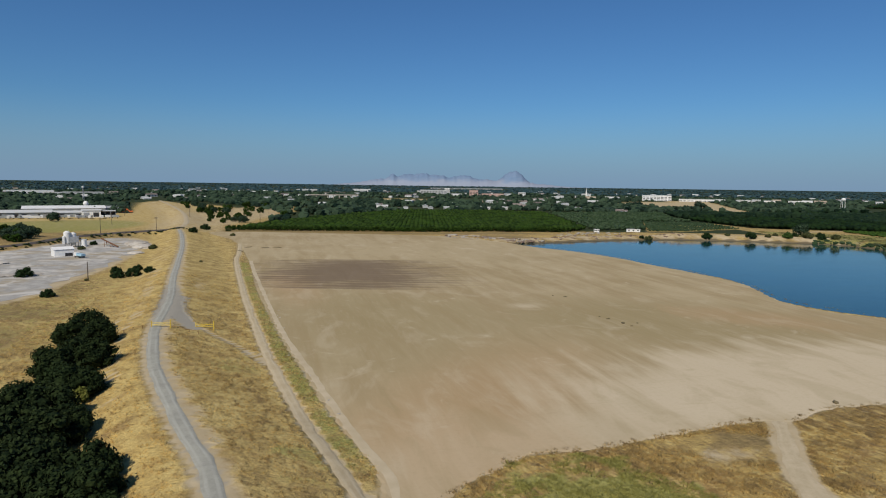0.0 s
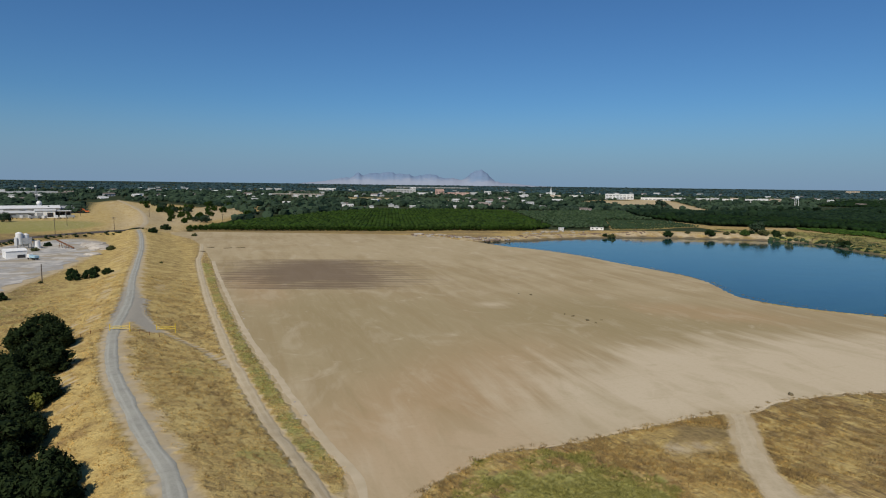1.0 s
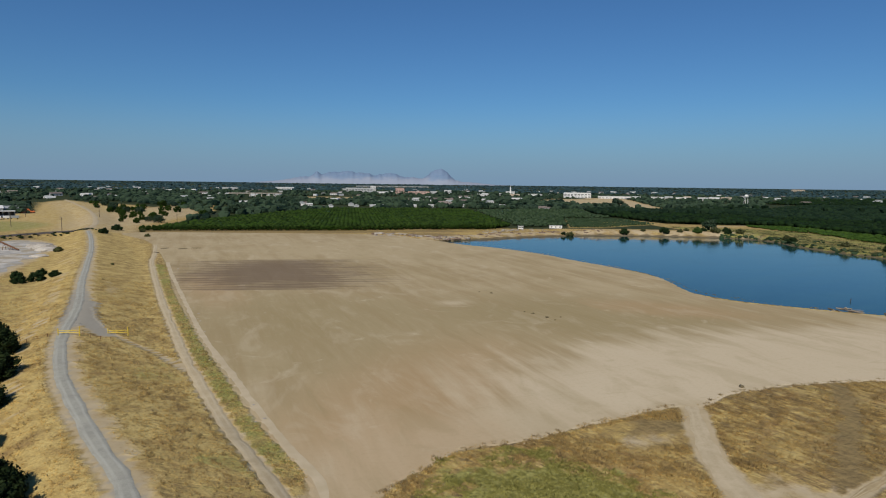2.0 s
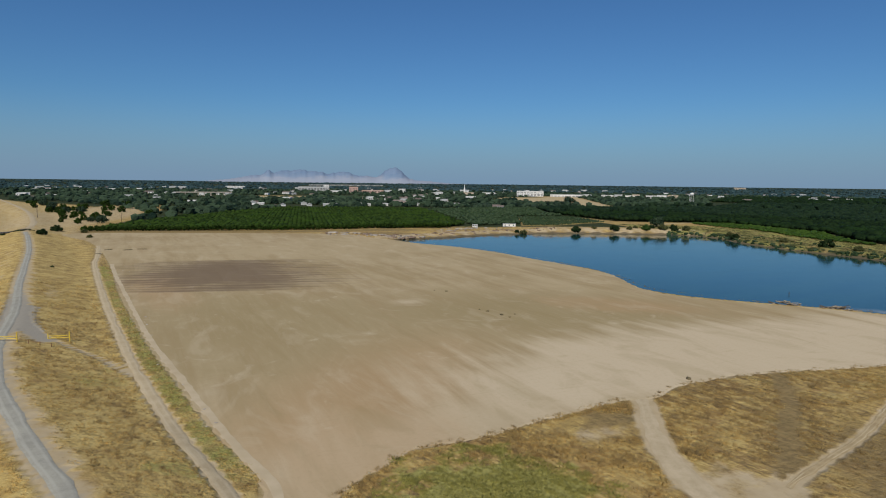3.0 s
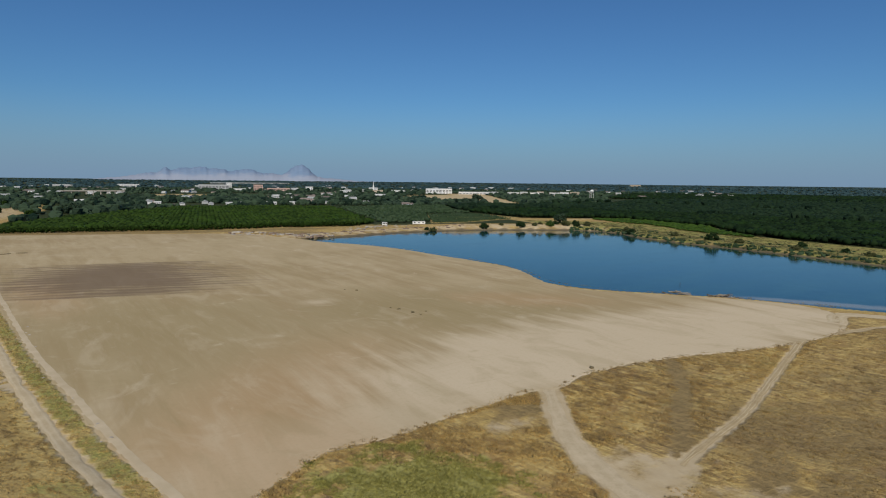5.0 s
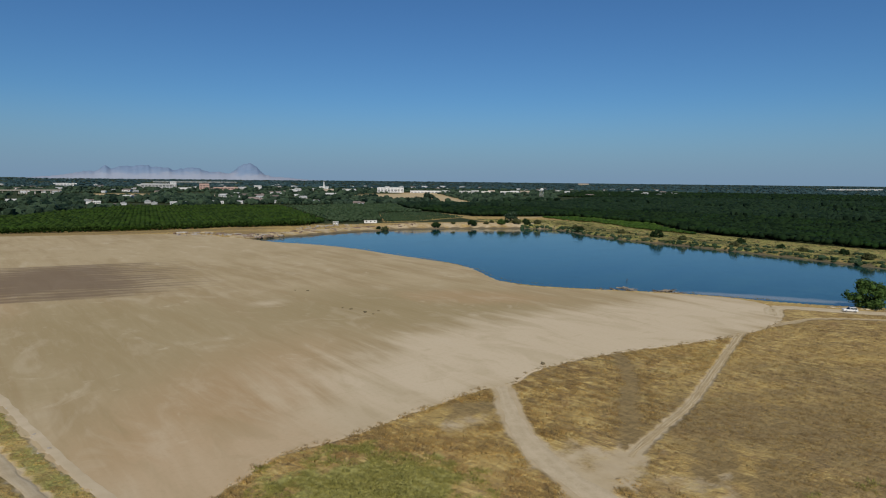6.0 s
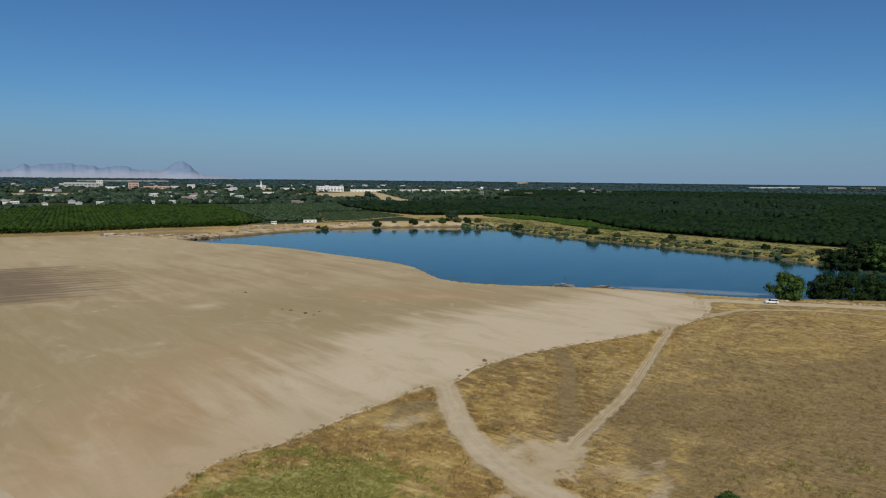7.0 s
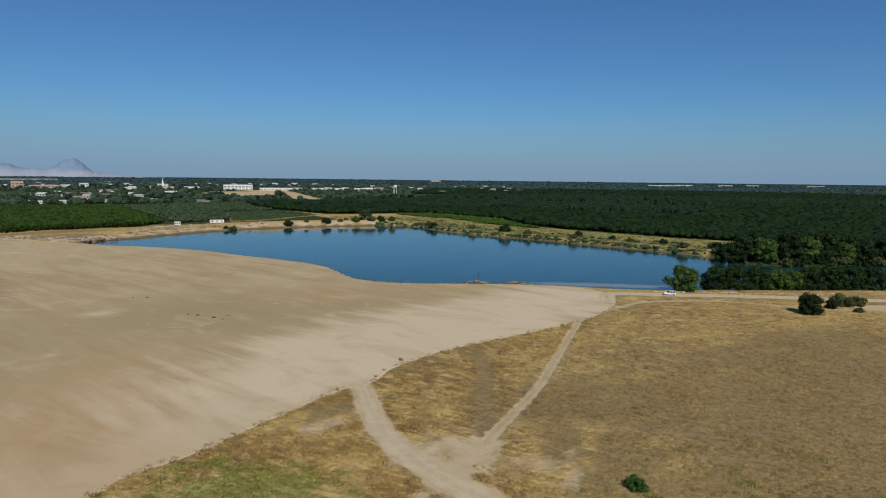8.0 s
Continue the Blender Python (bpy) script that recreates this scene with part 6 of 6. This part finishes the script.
scattered("shore_rocks", LUMPS_SMALL, grounded(xy, 0.05), np.stack([s * 2.4, s * 1.6, s * 0.8], 1), M_PALE_SOIL, "pale broken rocks along the pond road", "rocks", False, 8)
xy = along([(-92, 310), (-66, 236), (-47, 180), (-35, 145), (-22, 114), (-12, 92)], 24, 1.2, rs)
s = 0.08 + 0.2 * rs.rand(len(xy)) ** 2
scattered("litter", LUMPS_SMALL, grounded(xy, 0.08), np.stack([s * 1.6, s, s * 0.6], 1), M_STONE, "pale litter and broken pieces among weeds", "litter", False, 7)


def tuft(seed, n=9, up=0.55, thin=0.9):
    """A fan of narrow blades leaning outwards."""
    r = np.random.RandomState(seed)
    v, f = [], []
    for k in range(n):
        a = 6.2832 * k / n + r.rand() * 0.8
        o = 0.4 + 0.8 * r.rand()
        c, s = math.cos(a), math.sin(a)
        b, foot, wide = len(v), (0.35 if thin > 0.8 else 0.75) * r.rand(), thin * (0.09 + 0.08 * r.rand())
        v += [(foot * c - wide * s, foot * s + wide * c, -0.1), (foot * c + wide * s, foot * s - wide * c, -0.1), (o * c, o * s, up * (0.5 + 0.7 * r.rand()))]
        f.append((b, b + 1, b + 2))
    return np.array(v), np.array(f)


TUFTS = [tuft(k) for k in range(8)]


def softened(v, f):
    """Blades that shade like the ground under them."""
    tri = v[f]
    down = np.cross(tri[:, 1] - tri[:, 0], tri[:, 2] - tri[:, 0])[:, 2] < 0
    f = np.where(down[:, None], f[:, [1, 0, 2]], f)
    up = v * (0.45, 0.45, 0) + (0, 0, 0.9)
    return v, f, up / np.linalg.norm(up, axis=1)[:, None]


TUFTS = [softened(*form) for form in TUFTS]
TUSSOCKS = [softened(*tuft(40 + k, 20, 0.62, 0.6)) for k in range(6)]


def meadow(name, count, region, size, flat, material, label, seed, where, forms=None):
    """Grass tufts over a stretch of the plan, kept off the roads and the field."""
    r = np.random.RandomState(seed)
    x0, x1, y0, y1 = region
    x, y = x0 + (x1 - x0) * r.rand(count), y0 + (y1 - y0) * r.rand(count)
    ok = where(x, y) & (sampled(FIELD_IN, x, y) < -0.4) & (sampled(NEAR_TRACK, x, y) > 0.3 + 0.4 * r.rand(count)) & (sampled(POND_IN, x, y) < -2.5)
    ok &= sampled(WORN, x, y) < 0.25 + 0.45 * r.rand(count)
    u, v = 0.45 * x - 0.89 * y, 0.89 * x + 0.45 * y
    patchy = 0.6 * waves(0.3 * u, v, 2.6, seed) + 0.5 * waves(x, y, 9, seed + 2) + 0.6 * waves(x, y, 24, seed + 1) + 0.3 * r.randn(count)
    ok &= patchy > -0.15
    x, y, patchy = x[ok], y[ok], patchy[ok]
    s = size * (0.6 + 1.3 * r.rand(x.size) ** 3) * (1 + 0.25 * np.clip(patchy, -1, 1.5))
    scattered(name, forms or TUFTS, np.column_stack([x, y, sampled(LAND, x, y)]), np.stack([s, s, s * flat], 1), material, label, "grass", False, seed)


old_track = np.array([(99, 117), (88, 100), (78, 90), (66, 74)], float)


def bare(x, y):
    """Where grass grows: off the worn ground at the junction and the old track."""
    ok = (np.hypot((x - 58) / 11, (y - 74) / 7) > 1) & (np.hypot((x - 49) / 10, (y - 97) / 5.5) > 1) & (np.hypot((x - 70) / 6, (y - 60) / 6) > 1)
    return ok & (line_distance(x, y, old_track)[0] > 1.6 + 0.8 * waves(x, y, 6, 5))



green_zone = lambda x, y: np.hypot((x - 23) / 16, (y - 74) / 17) < 1 + 0.25 * waves(x, y, 7, 2)
right_flat = lambda x, y: bare(x, y) & ((x - 60) * 0.50 - (y - 71) > -6 + 7 * waves(x, y, 40, 15))
left_flat = lambda x, y: bare(x, y) & ~right_flat(x, y)
meadow("golden_grass", 60000, (50, 200, 55, 128), 0.40, 0.5, M_TUFT, "dry golden grass tufts beside the field", 101, left_flat)
meadow("dun_grass", 36000, (50, 275, 4, 128), 0.42, 0.5, M_TUFT_DUN, "dry dun grass across the flat", 112, right_flat)
meadow("scattered_gold_grass", 24000, (50, 275, 4, 128), 0.38, 0.42, M_TUFT, "golden grass tufts scattered over the flat", 113, right_flat)
meadow("grass_tussocks", 9000, (50, 200, 55, 128), 0.62, 0.45, M_TUFT, "thick golden tussocks beside the field", 121, left_flat, TUSSOCKS)
meadow("corner_tussocks", 7000, (0, 60, 56, 110), 0.72, 0.5, M_TUFT, "thick golden tussocks at the corner of the field", 122, lambda x, y: bare(x, y) & ~green_zone(x, y), TUSSOCKS)
meadow("green_tussocks", 3600, (2, 44, 54, 96), 0.7, 0.5, M_TUFT_GREEN, "thick green weeds in the corner of the field", 124, green_zone, TUSSOCKS)
meadow("levee_tussocks", 8000, (-115, -4, 62, 200), 0.55, 0.42, M_TUFT, "golden tussocks on the levee slopes", 123, lambda x, y: line_distance(x, y, LEVEE)[0] < 34, TUSSOCKS)
meadow("brown_grass", 22000, (50, 275, 4, 128), 0.40, 0.5, M_TUFT_BROWN, "dry brown weeds across the flat", 102, bare)
meadow("levee_grass", 55000, (-125, -4, 62, 260), 0.38, 0.40, M_TUFT_STRAW, "dry golden grass on the levee slopes", 103, lambda x, y: line_distance(x, y, LEVEE)[0] < 34)
meadow("levee_weeds", 20000, (-125, -4, 62, 260), 0.38, 0.36, M_TUFT_BROWN, "brown weeds on the levee slopes", 104, lambda x, y: line_distance(x, y, LEVEE)[0] < 34)
meadow("field_corner_grass", 26000, (0, 60, 56, 110), 0.34, 0.55, M_TUFT, "tall dry grass at the corner of the field", 105, lambda x, y: bare(x, y) & ~green_zone(x, y))
meadow("green_weeds", 22000, (2, 44, 54, 96), 0.32, 0.7, M_TUFT_GREEN, "green weeds in the corner of the field", 106, green_zone)
meadow("verge_weeds", 34000, (-104, -6, 82, 330), 0.36, 0.6, M_TUFT_GREEN, "green and straw weeds between track and field", 107,
       lambda x, y: line_distance(x, y, curve(VERGE, 5))[0] < 3.2)
meadow("pasture_grass", 22000, (-240, -95, 140, 330), 0.45, 0.4, M_TUFT_DUN, "straw grass beside the works yard", 110, lambda x, y: (line_distance(x, y, LEVEE)[0] > 30) & (depth_in(x, y, YARD) < -3))
meadow("pasture_weeds", 9000, (-240, -95, 140, 330), 0.45, 0.4, M_TUFT_GREEN, "olive weeds beside the works yard", 111, lambda x, y: (line_distance(x, y, LEVEE)[0] > 26) & (depth_in(x, y, YARD) < -1))
meadow("bank_grass", 26000, (290, 430, 130, 600), 0.9, 0.5, M_LEAF_OLIVE, "green and straw grass on the far bank", 108, lambda x, y: (sampled(POND_IN, x, y) > -95) & ~inside(x, y, WALNUT))
meadow("bank_straw", 2500, (290, 400, 130, 470), 0.8, 0.4, M_TUFT, "dry straw grass on the far bank", 109, lambda x, y: sampled(POND_IN, x, y) > -42)
shore = POND[(POND[:, 0] > 285) & (POND[:, 1] > 130)]
rs2 = np.random.RandomState(44)
k = rs2.randint(0, len(shore), 420)
xy = shore[k] + rs2.randn(420, 2) * 2.0 + np.array([4.0, 0.0])
xy = np.vstack([xy, np.column_stack([rs2.uniform(318, 385, 160), rs2.uniform(190, 440, 160)])])
s = 0.4 + 1.3 * rs2.rand(len(xy)) ** 2.5
keep = (sampled(POND_IN, xy[:, 0], xy[:, 1]) < -0.5) & (sampled(POND_IN, xy[:, 0], xy[:, 1]) > -45)
scattered("bank_shrubs", LUMPS_SMALL, np.column_stack([xy, np.maximum(sampled(LAND, xy[:, 0], xy[:, 1]), -1.1) + 0.3])[keep], np.stack([s * 1.4, s * 1.2, s], 1)[keep], M_LEAF_YOUNG, "low olive-green shrubs along the far bank", "shrubs", False, 9)
meadow("olive_weeds", 1100, (60, 104, 34, 53), 0.6, 0.6, M_TUFT_GREEN, "olive weed clumps on bare brown ground", 126, lambda x, y: waves(x, y, 11, 3) > 0.2, TUSSOCKS)
scattered("edge_weeds", TUSSOCKS, grounded(edge_xy, 0.05), np.stack([edge_size, edge_size, edge_size * 0.9], 1), M_TUFT_BROWN, "dry brown weeds along the field edge", "weeds", False, 3)
rail_weeds = RAIL[RAIL[:, 1] > 250]
k = rs2.randint(0, len(rail_weeds), 200)
xy = rail_weeds[k] + rs2.randn(200, 2) * 2.0 + np.array([4.0, -2.0])
s = 0.3 + 0.7 * rs2.rand(200)
scattered("railway_weeds", LUMPS_SMALL, grounded(xy, 0.2), np.stack([s * 1.6, s * 1.4, s], 1), M_LEAF_OAK, "dark weeds along the railway bank", "weeds", False, 10)
